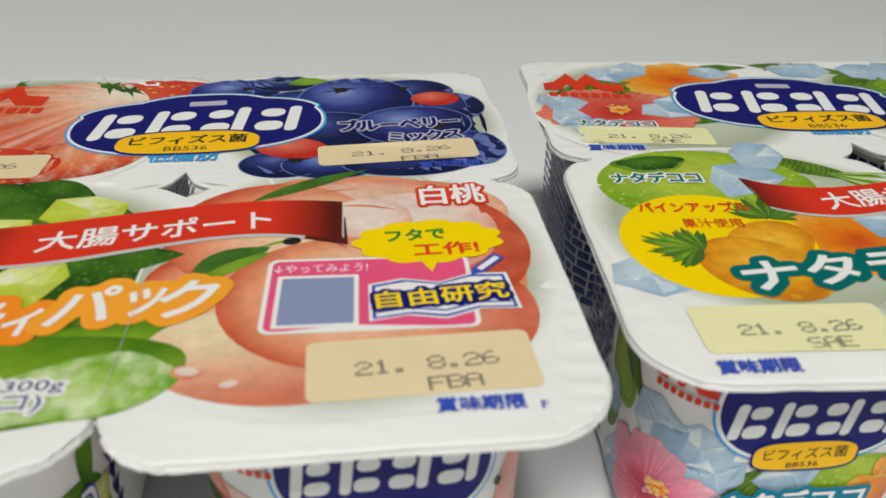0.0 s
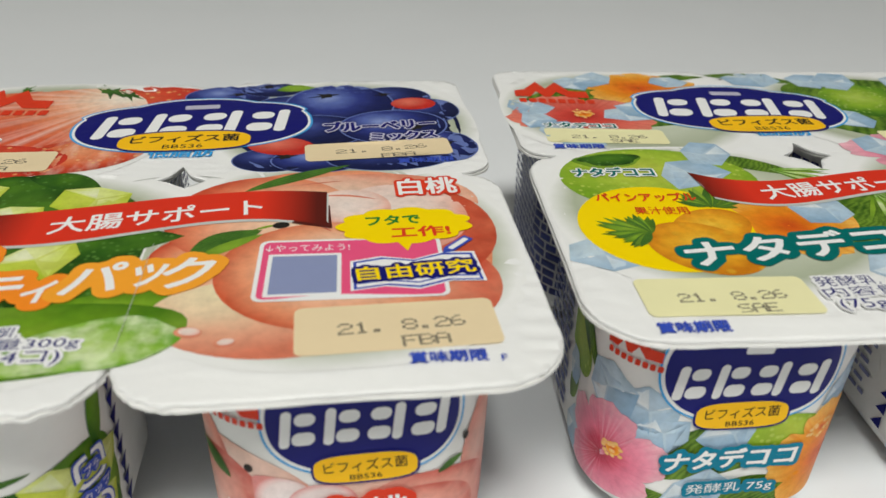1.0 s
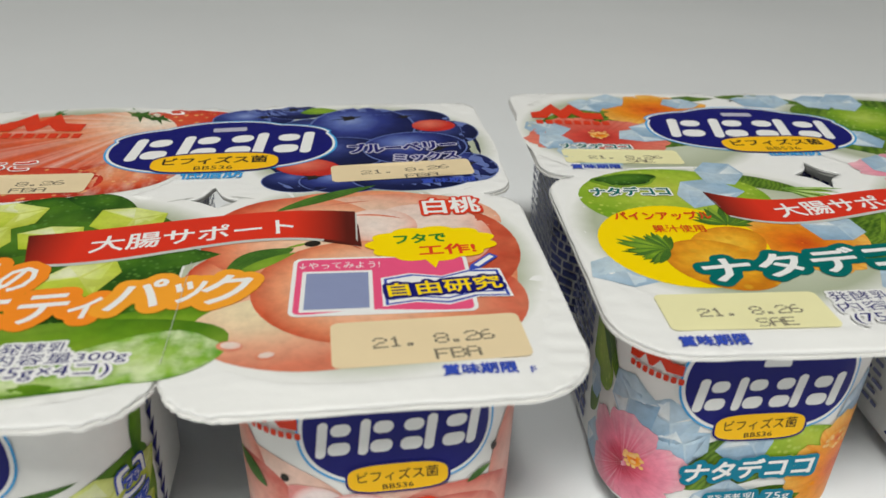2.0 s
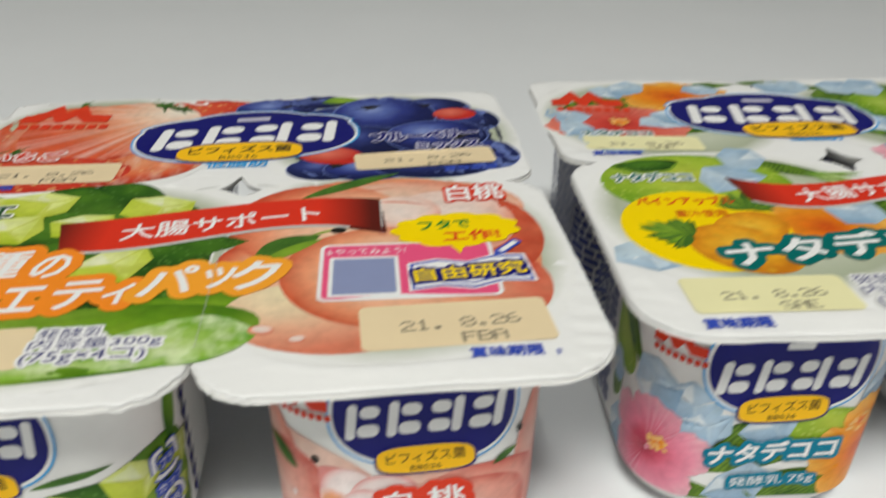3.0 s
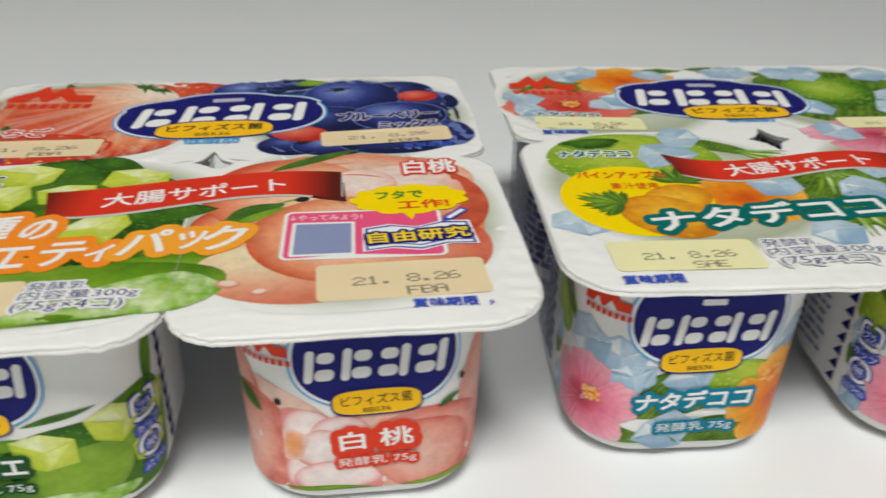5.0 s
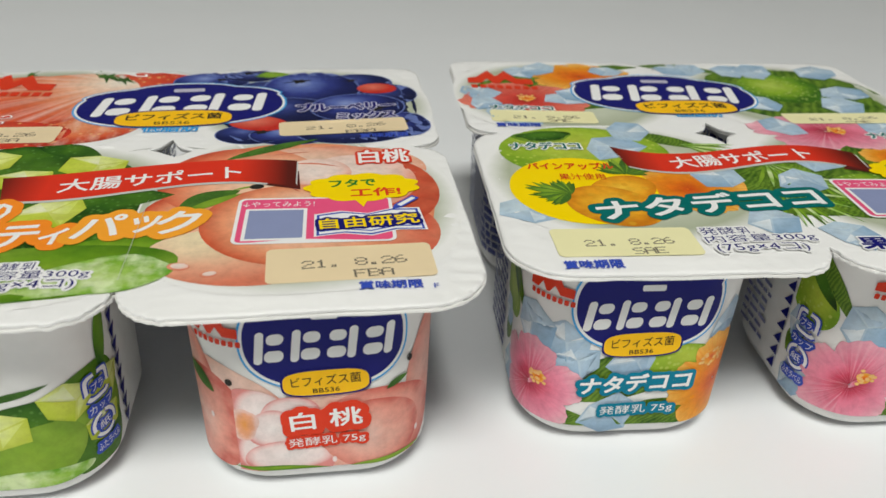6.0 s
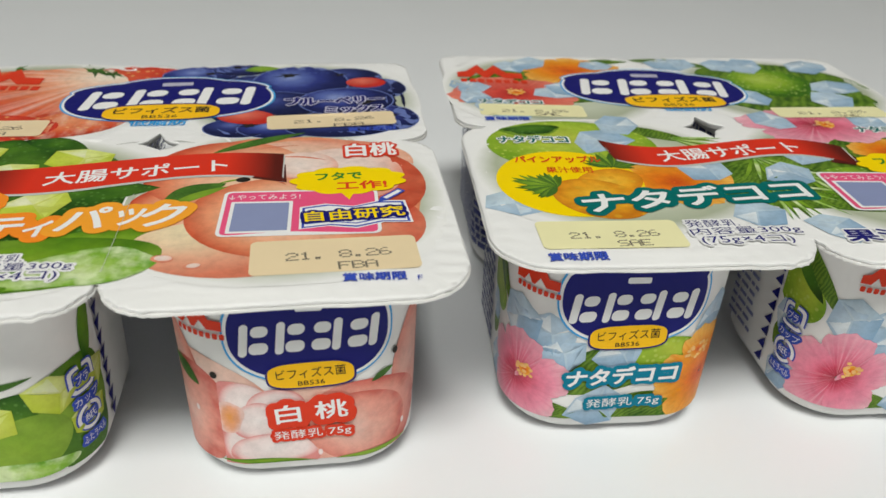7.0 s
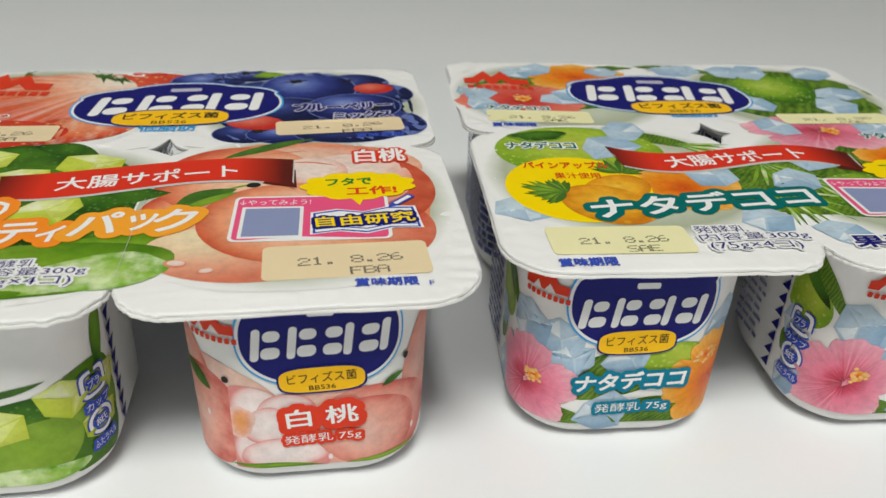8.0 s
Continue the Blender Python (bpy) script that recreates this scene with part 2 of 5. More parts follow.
LEAF_FROST = fruit("frosted_leaf", [(0.0, (0.50, 0.66, 0.22)), (0.3, (0.28, 0.50, 0.06)), (0.6, (0.12, 0.34, 0.02))], 0.5, 0.45, 260, 0.7, None, None, ((0.72, 0.82, 0.50), 240))
LEAF_DARK = leafy("dark_leaf", (0.012, 0.06, 0.010), (0.11, 0.26, 0.035), 6.0, 50, 170)
PALM = leafy("palm_leaf", (0.016, 0.075, 0.006), (0.20, 0.34, 0.035), 6.0, 20, 200)
CUBE_TOP = fruit("aloe_cube_top", [(0.0, (0.80, 0.84, 0.40)), (0.6, (0.64, 0.73, 0.14))], 0.4, 0.6, 160, 0.5)
CUBE_L = fruit("aloe_cube_side", [(0.0, (0.64, 0.71, 0.10)), (0.6, (0.44, 0.56, 0.03))], 0.4, 0.6, 160, 0.5)
CUBE_R = fruit("aloe_cube_shaded_side", [(0.0, (0.72, 0.76, 0.22)), (0.6, (0.52, 0.60, 0.06))], 0.4, 0.6, 160, 0.5)
CUBE_PALE = fruit("aloe_cube_pale_facet", [(0.0, (0.84, 0.86, 0.60)), (0.6, (0.66, 0.76, 0.26))], 0.4, 0.6, 160, 0.5)
ICE_PALE = fruit("ice_pale_facet", [(0.0, (0.82, 0.86, 0.88)), (0.6, (0.60, 0.72, 0.82))], 0.4, 0.6, 160, 0.5)
ICE_TOP = fruit("ice_top", [(0.0, (0.54, 0.66, 0.76)), (0.6, (0.37, 0.52, 0.68))], 0.4, 0.6, 120, 0.4)
ICE_L = fruit("ice_side", [(0.0, (0.45, 0.59, 0.72)), (0.6, (0.27, 0.43, 0.61))], 0.4, 0.6, 120, 0.4)
ICE_R = fruit("ice_clear_side", [(0.0, (0.59, 0.70, 0.77)), (0.6, (0.41, 0.56, 0.70))], 0.4, 0.6, 120, 0.4)
PINE = fruit("pineapple_skin", [(0.0, (0.90, 0.54, 0.05)), (0.3, (0.84, 0.38, 0.02)), (0.5, (0.66, 0.22, 0.01))], 0.5, 0.55, 260, 0.4, None, ((0.78, 0.38, 0.025), 300))
LIME = fruit("lime_skin", [(0.0, (0.46, 0.60, 0.10)), (0.25, (0.27, 0.44, 0.03)), (0.42, (0.12, 0.28, 0.015)), (0.52, (0.05, 0.16, 0.01))], 0.42, 0.6, 220, 0.3, None, ((0.42, 0.56, 0.14), 620))
KIWI = fruit("green_fruit_flesh", [(0.0, (0.52, 0.58, 0.07)), (0.3, (0.40, 0.54, 0.05)), (0.5, (0.20, 0.38, 0.02))], 0.5, 0.6, 230, 0.35, None, ((0.47, 0.59, 0.10), 560), ((0.28, 0.44, 0.03), 70))
HIB_PINK = fruit("pink_hibiscus_petal", [(0.0, (0.30, 0.005, 0.02)), (0.11, (0.58, 0.05, 0.10)), (0.22, (0.80, 0.20, 0.30)), (0.36, (0.86, 0.31, 0.42)), (0.5, (0.89, 0.50, 0.57))], 0.5, 0.5, 240, 0.12, None, None, None, ((0.78, 0.22, 0.32), 60))
HIB_PINK_LOW = fruit("shaded_pink_hibiscus_petal", [(0.0, (0.34, 0.01, 0.03)), (0.10, (0.58, 0.05, 0.10)), (0.24, (0.72, 0.15, 0.24)), (0.5, (0.83, 0.36, 0.46))], 0.5, 0.5, 240, 0.14, None, None, None, ((0.86, 0.48, 0.55), 70))
HIB_RED = fruit("red_hibiscus_petal", [(0.0, (0.42, 0.01, 0.01)), (0.15, (0.68, 0.07, 0.05)), (0.5, (0.82, 0.24, 0.17))], 0.5, 0.5, 90, 0.1, None, None, None, ((0.62, 0.06, 0.04), 80))
HIB_ORANGE = fruit("orange_hibiscus_petal", [(0.0, (0.60, 0.05, 0.01)), (0.15, (0.80, 0.18, 0.01)), (0.33, (0.86, 0.32, 0.02)), (0.5, (0.90, 0.50, 0.10))], 0.5, 0.5, 260, 0.18, None, None, None, ((0.80, 0.22, 0.01), 80))
HALO = fruit("soft_grey_halo_ink", [(0.30, (0.52, 0.56, 0.44)), (0.42, (0.40, 0.44, 0.32)), (0.50, (0.82, 0.82, 0.81))], 0.5, 0.5, 200, 0.03, mottling=False)
POLLEN = fruit("pollen", [(0.0, (0.90, 0.66, 0.22)), (0.5, (0.86, 0.42, 0.16))], 0.5, 0.5, 500, 0.5)

# ---------------------------------------------------------------- helpers for shapes
from mathutils.geometry import delaunay_2d_cdt


def mesh_ob(name, verts, faces, mats, parent=None, label="", uvs=None, slots=None, smooth=False):
    me = bpy.data.meshes.new(name)
    me.from_pydata([tuple(v) for v in verts], [], [tuple(q) for q in faces])
    for m in mats:
        me.materials.append(m)
    if uvs is not None:
        layer = me.uv_layers.new(name="UVMap")
        for lp in me.loops:
            layer.data[lp.index].uv = uvs[lp.vertex_index]
    if slots is not None:
        me.polygons.foreach_set("material_index", slots)
    if smooth:
        me.polygons.foreach_set("use_smooth", [True] * len(me.polygons))
    me.update()
    ob = new(name, me)
    if parent:
        ob.parent = parent
    if label:
        ob["label"] = label
    return ob


def part(name, bm, mat, parent, label=""):
    me = bpy.data.meshes.new(name)
    bm.to_mesh(me)
    bm.free()
    me.materials.append(mat)
    ob = new(name, me)
    ob.parent = parent
    if label:
        ob["label"] = label
    return ob


def fill(loop, step):
    """Triangles that fill a closed outline, with inner points every step."""
    pts = [Vector(p) for p in loop]
    n = len(pts)
    if step:
        xs, ys = [p.x for p in pts], [p.y for p in pts]
        x = min(xs) + step * 0.6
        while x < max(xs):
            y = min(ys) + step * 0.55
            while y < max(ys):
                pts.append(Vector((x, y)))
                y += step
            x += step
    v, _, f, _, _, _ = delaunay_2d_cdt(pts, [], [list(range(n))], 1, 1e-5)
    used = sorted({i for q in f for i in q})
    at = {i: k for k, i in enumerate(used)}
    out = []
    for q in f:
        a, b2, c = (v[i] for i in q[:3])
        turn = (b2 - a).cross(c - a)
        q = [at[i] for i in q]
        out.append(q if turn > 0 else q[::-1])
    return [v[i] for i in used], out


LAYER = 1.6e-5


def decal(name, loops, mats, parent, surf, layer, label="", step=0.22, box=None):
    """Printed shapes, laid on a surface. One loop for each material."""
    verts, faces, slots, flat = [], [], [], []
    step = min(step, 0.11) if surf is on_cup else step
    for k, loop in enumerate(loops):
        v, f = fill(loop, step)
        base = len(verts)
        verts += [surf(p.x, p.y, layer * LAYER) for p in v]
        flat += [(p.x, p.y) for p in v]
        faces += [[i + base for i in q] for q in f]
        slots += [min(k, len(mats) - 1)] * len(f)
    a = np.array(flat)
    lo, hi = (a.min(0), a.max(0)) if box is None else (np.array(box[:2]), np.array(box[2:]))
    uvs = (a - lo) / np.maximum(hi - lo, 1e-6)
    return mesh_ob(name, verts, faces, mats, parent, label, uvs, slots, True)


def turned(loop, cx, cy, rot=0):
    c, s = math.cos(radians(rot)), math.sin(radians(rot))
    return [(cx + x * c - y * s, cy + x * s + y * c) for x, y in loop]


def ellipse(cx, cy, rx, ry, rot=0, n=40, wob=0.0, seed=0, power=2.0):
    out = []
    for i in range(n):
        a = 2 * math.pi * i / n
        k = 1 + wob * (math.sin(3 * a + seed) + 0.6 * math.sin(5 * a + 2.1 * seed))
        c, s = math.cos(a), math.sin(a)
        e = 2 / power
        out.append((rx * k * math.copysign(abs(c) ** e, c), ry * k * math.copysign(abs(s) ** e, s)))
    return turned(out, cx, cy, rot)


def rrect(x0, y0, x1, y1, r=0.1, rot=0, n=5):
    cx, cy, w, h = (x0 + x1) / 2, (y0 + y1) / 2, (x1 - x0) / 2, (y1 - y0) / 2
    r = min(r, w, h)
    out = []
    for sx, sy, a0 in ((1, -1, -90), (1, 1, 0), (-1, 1, 90), (-1, -1, 180)):
        for i in range(n + 1):
            a = radians(a0 + 90 * i / n)
            out.append((sx * (w - r) + r * math.cos(a), sy * (h - r) + r * math.sin(a)))
    return turned(out, cx, cy, rot)


def leaf_shape(cx, cy, length, width, rot=0, bend=0.15, n=16):
    top, low = [], []
    for i in range(n + 1):
        t = i / n
        x = (t - 0.5) * length
        h = width / 2 * math.sin(math.pi * t) ** 0.8 * (1.15 - 0.3 * t)
        m = bend * width * math.sin(math.pi * t)
        top.append((x, m + h))
        low.append((x, m - h))
    return turned(low + top[-2:0:-1], cx, cy, rot)


def hibiscus(cx, cy, r, mats, parent, surf, layer, rot=0, squash=1.0, name="hibiscus", label="printed hibiscus"):
    """Five broad overlapping petals, each a part, with their veins running to one throat."""
    box = (cx - r, cy - r * squash, cx + r, cy + r * squash)
    for k in range(5):
        a = radians(rot + 72 * k)
        loop = []
        for i in range(40):
            t = 2 * math.pi * i / 40
            wob = 1 + (0.07 * math.sin(7 * t + k) + 0.045 * math.sin(15 * t + 2 * k)) * max(0.0, math.cos(t))
            u, v2 = 0.52 * r + 0.50 * r * math.cos(t) * wob, 0.60 * r * math.sin(t) * wob * (0.70 + 0.30 * math.cos(t))
            x, y = u * math.cos(a) - v2 * math.sin(a), u * math.sin(a) + v2 * math.cos(a)
            if surf is on_cup:
                loop.append((cx + x, min(max(cy + y * squash, LABEL_LOW + DROP + 0.03), LABEL_TOP + DROP)))
            else:
                loop.append((cx + x, cy + y * squash))
        decal(name + "_petal", [loop], [mats[k % len(mats)]], parent, surf, layer + 0.3 * k, label + " petal", 0.2, box)


def pollen(cx, cy, r, parent, surf, layer):
    """A loose tuft of small pollen grains."""
    rnd = random.Random(int(cx * 100))
    decal("hibiscus_pollen", [ellipse(cx, cy, r * 0.75, r * 0.7, 0, 20, 0.06)], [HIB_ORANGE], parent, surf, layer, "", 0.3)
    for k in range(16):
        a, q = rnd.uniform(0, 6.28), r * rnd.uniform(0.1, 1.0) ** 0.6
        decal("pollen_grain", [ellipse(cx + q * math.cos(a), cy + q * math.sin(a), 0.05, 0.045, 0, 7)], [POLLEN], parent, surf, layer + 0.5, "", 0.3)


def cloud(cx, cy, rx, ry, bumps=9, amp=0.07, rot=0, n=108, up=None, power=2.0):
    out = []
    for i in range(n):
        a = 2 * math.pi * i / n
        k = 1 - amp + amp * abs(math.sin(bumps * a / 2)) * 2 if up is None or math.sin(a) > up else 1.0
        c, s = math.cos(a), math.sin(a)
        out.append((rx * k * math.copysign(abs(c) ** (2 / power), c), ry * k * math.copysign(abs(s) ** (2 / power), s)))
    return turned(out, cx, cy, rot)


def calyx(cx, cy, r, rot=0, n=7, squash=1.0):
    out = []
    for i in range(2 * n):
        a = math.pi * i / n
        k = r * (1.0 if i % 2 == 0 else 0.42) * (0.85 + 0.3 * math.sin(i * 2.3))
        out.append((k * math.cos(a), k * math.sin(a) * squash))
    return turned(out, cx, cy, rot)


GLYPHS = {}


def glyph_mesh(body, weight):
    key = (body, weight)
    if key not in GLYPHS:
        cu = bpy.data.curves.new("lettering", "FONT")
        cu.body, cu.size, cu.offset, cu.resolution_u = body, 1.0, weight, 2
        ob = bpy.data.objects.new("lettering", cu)
        scene.collection.objects.link(ob)
        bpy.context.view_layer.update()
        me = ob.to_mesh()
        v = np.array([p.co[:2] for p in me.vertices])
        f = [list(p.vertices) for p in me.polygons]
        ob.to_mesh_clear()
        bpy.data.objects.remove(ob)
        bpy.data.curves.remove(cu)
        lo, hi = v.min(0), v.max(0)
        GLYPHS[key] = ((v - (lo + hi) / 2) / (hi - lo), f)
    return GLYPHS[key]


def cut_fine(xy, faces, limit):
    """Halves long triangles until none has a side past the limit, so that lettering follows a curved surface."""
    pts, out, todo = [tuple(p) for p in xy], [], [tuple(q) for q in faces]
    halves = {}
    while todo:
        q = todo.pop()
        if len(q) != 3:
            out.append(q)
            continue
        side = [(pts[q[i]][0] - pts[q[i - 2]][0]) ** 2 + (pts[q[i]][1] - pts[q[i - 2]][1]) ** 2 for i in range(3)]
        k = side.index(max(side))
        if side[k] <= limit * limit:
            out.append(q)
            continue
        a, b2, c = q[k], q[k - 2], q[k - 1]
        e = (min(a, b2), max(a, b2))
        if e not in halves:
            halves[e] = len(pts)
            pts.append(((pts[a][0] + pts[b2][0]) / 2, (pts[a][1] + pts[b2][1]) / 2))
        m = halves[e]
        todo += [(a, m, c), (m, b2, c)]
    return pts, out


def swollen(xy, faces, wide):
    """The outline of lettering swollen by a width: one sheet, cut from a fine grid along its edge."""
    g = max(0.010, min(0.04, wide / 2.2))
    tri = np.array([[xy[i] for i in q[:3]] for q in faces])
    side = np.sqrt(((tri - np.roll(tri, 1, 1)) ** 2).sum(2)).max(1)
    samples = []
    for t, e in zip(tri, side):
        n = max(1, int(e / g))
        for i in range(n + 1):
            for j in range(n + 1 - i):
                samples.append(t[0] + (t[1] - t[0]) * i / n + (t[2] - t[0]) * j / n)
    p = np.unique(np.round(np.array(samples) / (g * 0.5)), axis=0) * (g * 0.5)
    lo, hi = p.min(0) - wide - 2 * g, p.max(0) + wide + 2 * g
    nx, ny = int((hi[0] - lo[0]) / g) + 2, int((hi[1] - lo[1]) / g) + 2
    ys = lo[1] + g * np.arange(ny)
    field = np.full((nx, ny), 9.0)
    for i in range(nx):
        x = lo[0] + g * i
        near = p[np.abs(p[:, 0] - x) <= wide + g]
        if len(near):
            field[i] = np.sqrt(((near[:, 0] - x) ** 2)[None, :] + (ys[:, None] - near[None, :, 1]) ** 2).min(1)
    field -= wide
    verts, faces_out, at = [], [], {}

    def put(key, x, y):
        if key not in at:
            at[key] = len(verts)
            verts.append((x, y))
        return at[key]

    low = np.minimum(np.minimum(field[:-1, :-1], field[1:, :-1]), np.minimum(field[:-1, 1:], field[1:, 1:]))
    for i, j in zip(*np.nonzero(low < 0)):
        ring = ((i, j), (i + 1, j), (i + 1, j + 1), (i, j + 1))
        poly = []
        for k in range(4):
            (a, b2), (c, d) = ring[k], ring[(k + 1) % 4]
            fa, fb = field[a, b2], field[c, d]
            if fa < 0:
                poly.append(put((a, b2), lo[0] + a * g, lo[1] + b2 * g))
            if (fa < 0) != (fb < 0):
                t = fa / (fa - fb)
                key = (min((a, b2), (c, d)), max((a, b2), (c, d)))
                poly.append(put(key, lo[0] + g * (a + (c - a) * t), lo[1] + g * (b2 + (d - b2) * t)))
        if len(poly) > 2:
            faces_out.append(poly)
    return verts, faces_out


def lettering(name, body, cx, cy, w, h, mat, parent, surf, layer, rot=0, weight=0.02, lean=0.0, rims=(), split=False):
    """Printed words in a box w by h round a middle. rims: (material, width), a swollen sheet under the words. split: each character a part."""
    v, f = glyph_mesh(body, 0.0)
    xy = v * np.array([w - weight * 2 * h, h * (1 - weight * 2)])
    xy[:, 0] += xy[:, 1] * lean
    c, s = math.cos(radians(rot)), math.sin(radians(rot))
    xy = np.stack([cx + xy[:, 0] * c - xy[:, 1] * s, cy + xy[:, 0] * s + xy[:, 1] * c], 1)
    for k, (rim_mat, wide) in enumerate(rims):
        rv, rf = swollen(xy, f, wide)
        mesh_ob(name + "_outline", [surf(x, y, (layer - 1.5 - k) * LAYER) for x, y in rv], rf, [rim_mat], parent)
    bold = weight * 1.15 * h
    if bold > 0.007:
        xy, f = swollen(xy, f, bold)
        xy = np.array(xy)
    back = (xy - np.array([cx, cy])) @ np.array([[c, -s], [s, c]])
    along = (back[:, 0] - lean * back[:, 1]) / w
    groups = {}
    for q in f:
        slot = min(len(body) - 1, max(0, int((np.mean(along[list(q)]) + 0.5) * len(body)))) if split else 0
        groups.setdefault(slot, []).append(q)
    for slot in sorted(groups):
        used = sorted({i for q in groups[slot] for i in q})
        at = {i: n for n, i in enumerate(used)}
        pts, tris = cut_fine(xy[used], [[at[i] for i in q] for q in groups[slot]], 0.2)
        mesh_ob(name, [surf(x, y, layer * LAYER) for x, y in pts], tris, [mat], parent)


def crystal(name, cx, cy, r, mats, parent, surf, layer, rot=0, seed=0):
    """A printed translucent cube, three faces seen from a corner."""
    rnd = random.Random(seed)
    j = lambda: rnd.uniform(-0.12, 0.12) * r
    p = [(-r + j(), 0.45 * r + j()), (-0.1 * r + j(), r * 0.85 + j()), (r + j(), 0.5 * r + j()), (0.1 * r + j(), 0.05 * r + j()),
         (-0.85 * r + j(), -0.5 * r + j()), (0.1 * r + j(), -0.9 * r + j()), (0.95 * r + j(), -0.35 * r + j())]
    p = turned(p, cx, cy, rot)
    decal(name, [[p[0], p[3], p[2], p[1]], [p[4], p[5], p[3], p[0]], [p[5], p[6], p[2], p[3]]], mats, parent, surf, layer, "", 0.2)
    mx, my = sum(q[0] for q in (p[0], p[1], p[2], p[3])) / 4, sum(q[1] for q in (p[0], p[1], p[2], p[3])) / 4
    inner = [(mx + (q[0] - mx) * 0.82, my + (q[1] - my) * 0.8) for q in (p[0], p[3], p[1])]
    nx, ny = (p[5][0] + p[6][0] + p[2][0] + p[3][0]) / 4, (p[5][1] + p[6][1] + p[2][1] + p[3][1]) / 4
    side = [(nx + (q[0] - nx) * 0.8, ny + (q[1] - ny) * 0.85) for q in (p[5], p[2], p[3])]
    decal(name + "_facet", [inner, side], [mats[3], mats[0]], parent, surf, layer + (0.6 if surf is on_cup else 0.05), "", 0.2)


# ---------------------------------------------------------------- setting
def box_mesh(name, x0, y0, z0, x1, y1, z1, mat, bevel=0.0):
    bm = bmesh.new()
    bmesh.ops.create_cube(bm, size=1)
    bmesh.ops.transform(bm, matrix=Matrix.Translation(((x0 + x1) / 2, (y0 + y1) / 2, (z0 + z1) / 2)) @ Matrix.Diagonal((x1 - x0, y1 - y0, z1 - z0, 1)), verts=bm.verts)
    if bevel:
        bmesh.ops.bevel(bm, geom=bm.edges[:], offset=bevel, segments=3, affect="EDGES", profile=0.5)
    me = bpy.data.meshes.new(name)
    bm.to_mesh(me)
    bm.free()
    me.materials.append(mat)
    return new(name, me)


FLOOR = -0.75
ROOF = 2.0
tagged(box_mesh("floor", -2.0, -2.0, FLOOR - 0.05, 2.0, 2.0, FLOOR, floor_mat), "grey vinyl floor under the white table", "floor", kind="structure")
tagged(box_mesh("ceiling", -2.0, -2.0, ROOF, 2.0, 2.0, ROOF + 0.05, wall_paint), "plain pale painted ceiling above the table", "ceiling", kind="structure")
tagged(box_mesh("wall_north", -2.0, 2.0, FLOOR, 2.0, 2.1, ROOF, wall_paint), "plain pale painted wall behind the table", "wall", kind="structure")
south = tagged(new("wall_south"), "pale painted wall, unseen, with an added opening for the fill light", "wall", kind="structure")
for nm, a in (("wall_pier", (-2.0, -2.1, FLOOR, -0.95, -2.0, ROOF)), ("wall_pier", (0.85, -2.1, FLOOR, 2.0, -2.0, ROOF)), ("wall_apron", (-0.95, -2.1, FLOOR, 0.85, -2.0, 0.2)), ("wall_head", (-0.95, -2.1, 1.3, 0.85, -2.0, ROOF))):
    box_mesh(nm, *a, wall_paint).parent = south
# unseen window, added to frame the front fill lamp
window = tagged(new("added_window_1"), "white framed window, added unseen round the front fill light", "window", kind="structure")
for a in ((-0.95, -2.08, 0.2, -0.90, -2.02, 1.3), (0.80, -2.08, 0.2, 0.85, -2.02, 1.3), (-0.90, -2.08, 0.2, 0.80, -2.02, 0.25), (-0.90, -2.08, 1.25, 0.80, -2.02, 1.3)):
    box_mesh("window_frame", *a, plastic, 0.003).parent = window
tagged(box_mesh("wall_east", 2.0, -2.0, FLOOR, 2.1, 2.0, ROOF, wall_paint), "plain pale painted wall of the room", "wall", kind="structure")
tagged(box_mesh("wall_west", -2.1, -2.0, FLOOR, -2.0, 2.0, ROOF, wall_paint), "plain pale painted wall of the room", "wall", kind="structure")


def white_table():
    root = tagged(new("table"), "white smooth table carrying two yogurt packs", "table")
    top = box_mesh("tabletop", -0.85, -0.30, -0.028, 0.95, 0.95, 0.0, board, 0.002)
    top.parent = root
    for x in (-0.79, 0.89):
        for y in (-0.24, 0.89):
            leg = box_mesh("leg", x - 0.025, y - 0.025, FLOOR, x + 0.025, y + 0.025, -0.0282, board, 0.003)
            leg.parent = root
    return root


white_table()

lamp = tagged(new("ceiling_light"), "flat white ceiling light above the table", "ceiling light")
for nm, args in (("frame", (-0.53, -1.32, 1.96, 0.25, -0.68, 1.999, plastic, 0.004)), ("diffuser", (-0.50, -1.29, 1.945, 0.22, -0.71, 1.9595, glow, 0.002))):
    box_mesh(nm, *args).parent = lamp

# ---------------------------------------------------------------- yogurt packs
LID = 5.02          # lid height, cm
HALF = 6.28         # half the pack's width
BACK = 6.35
FRONT = 6.31
HOLE = 0.33         # the middle hole's place along the pack
RING = 2.62         # radius of the cups' sealing rims


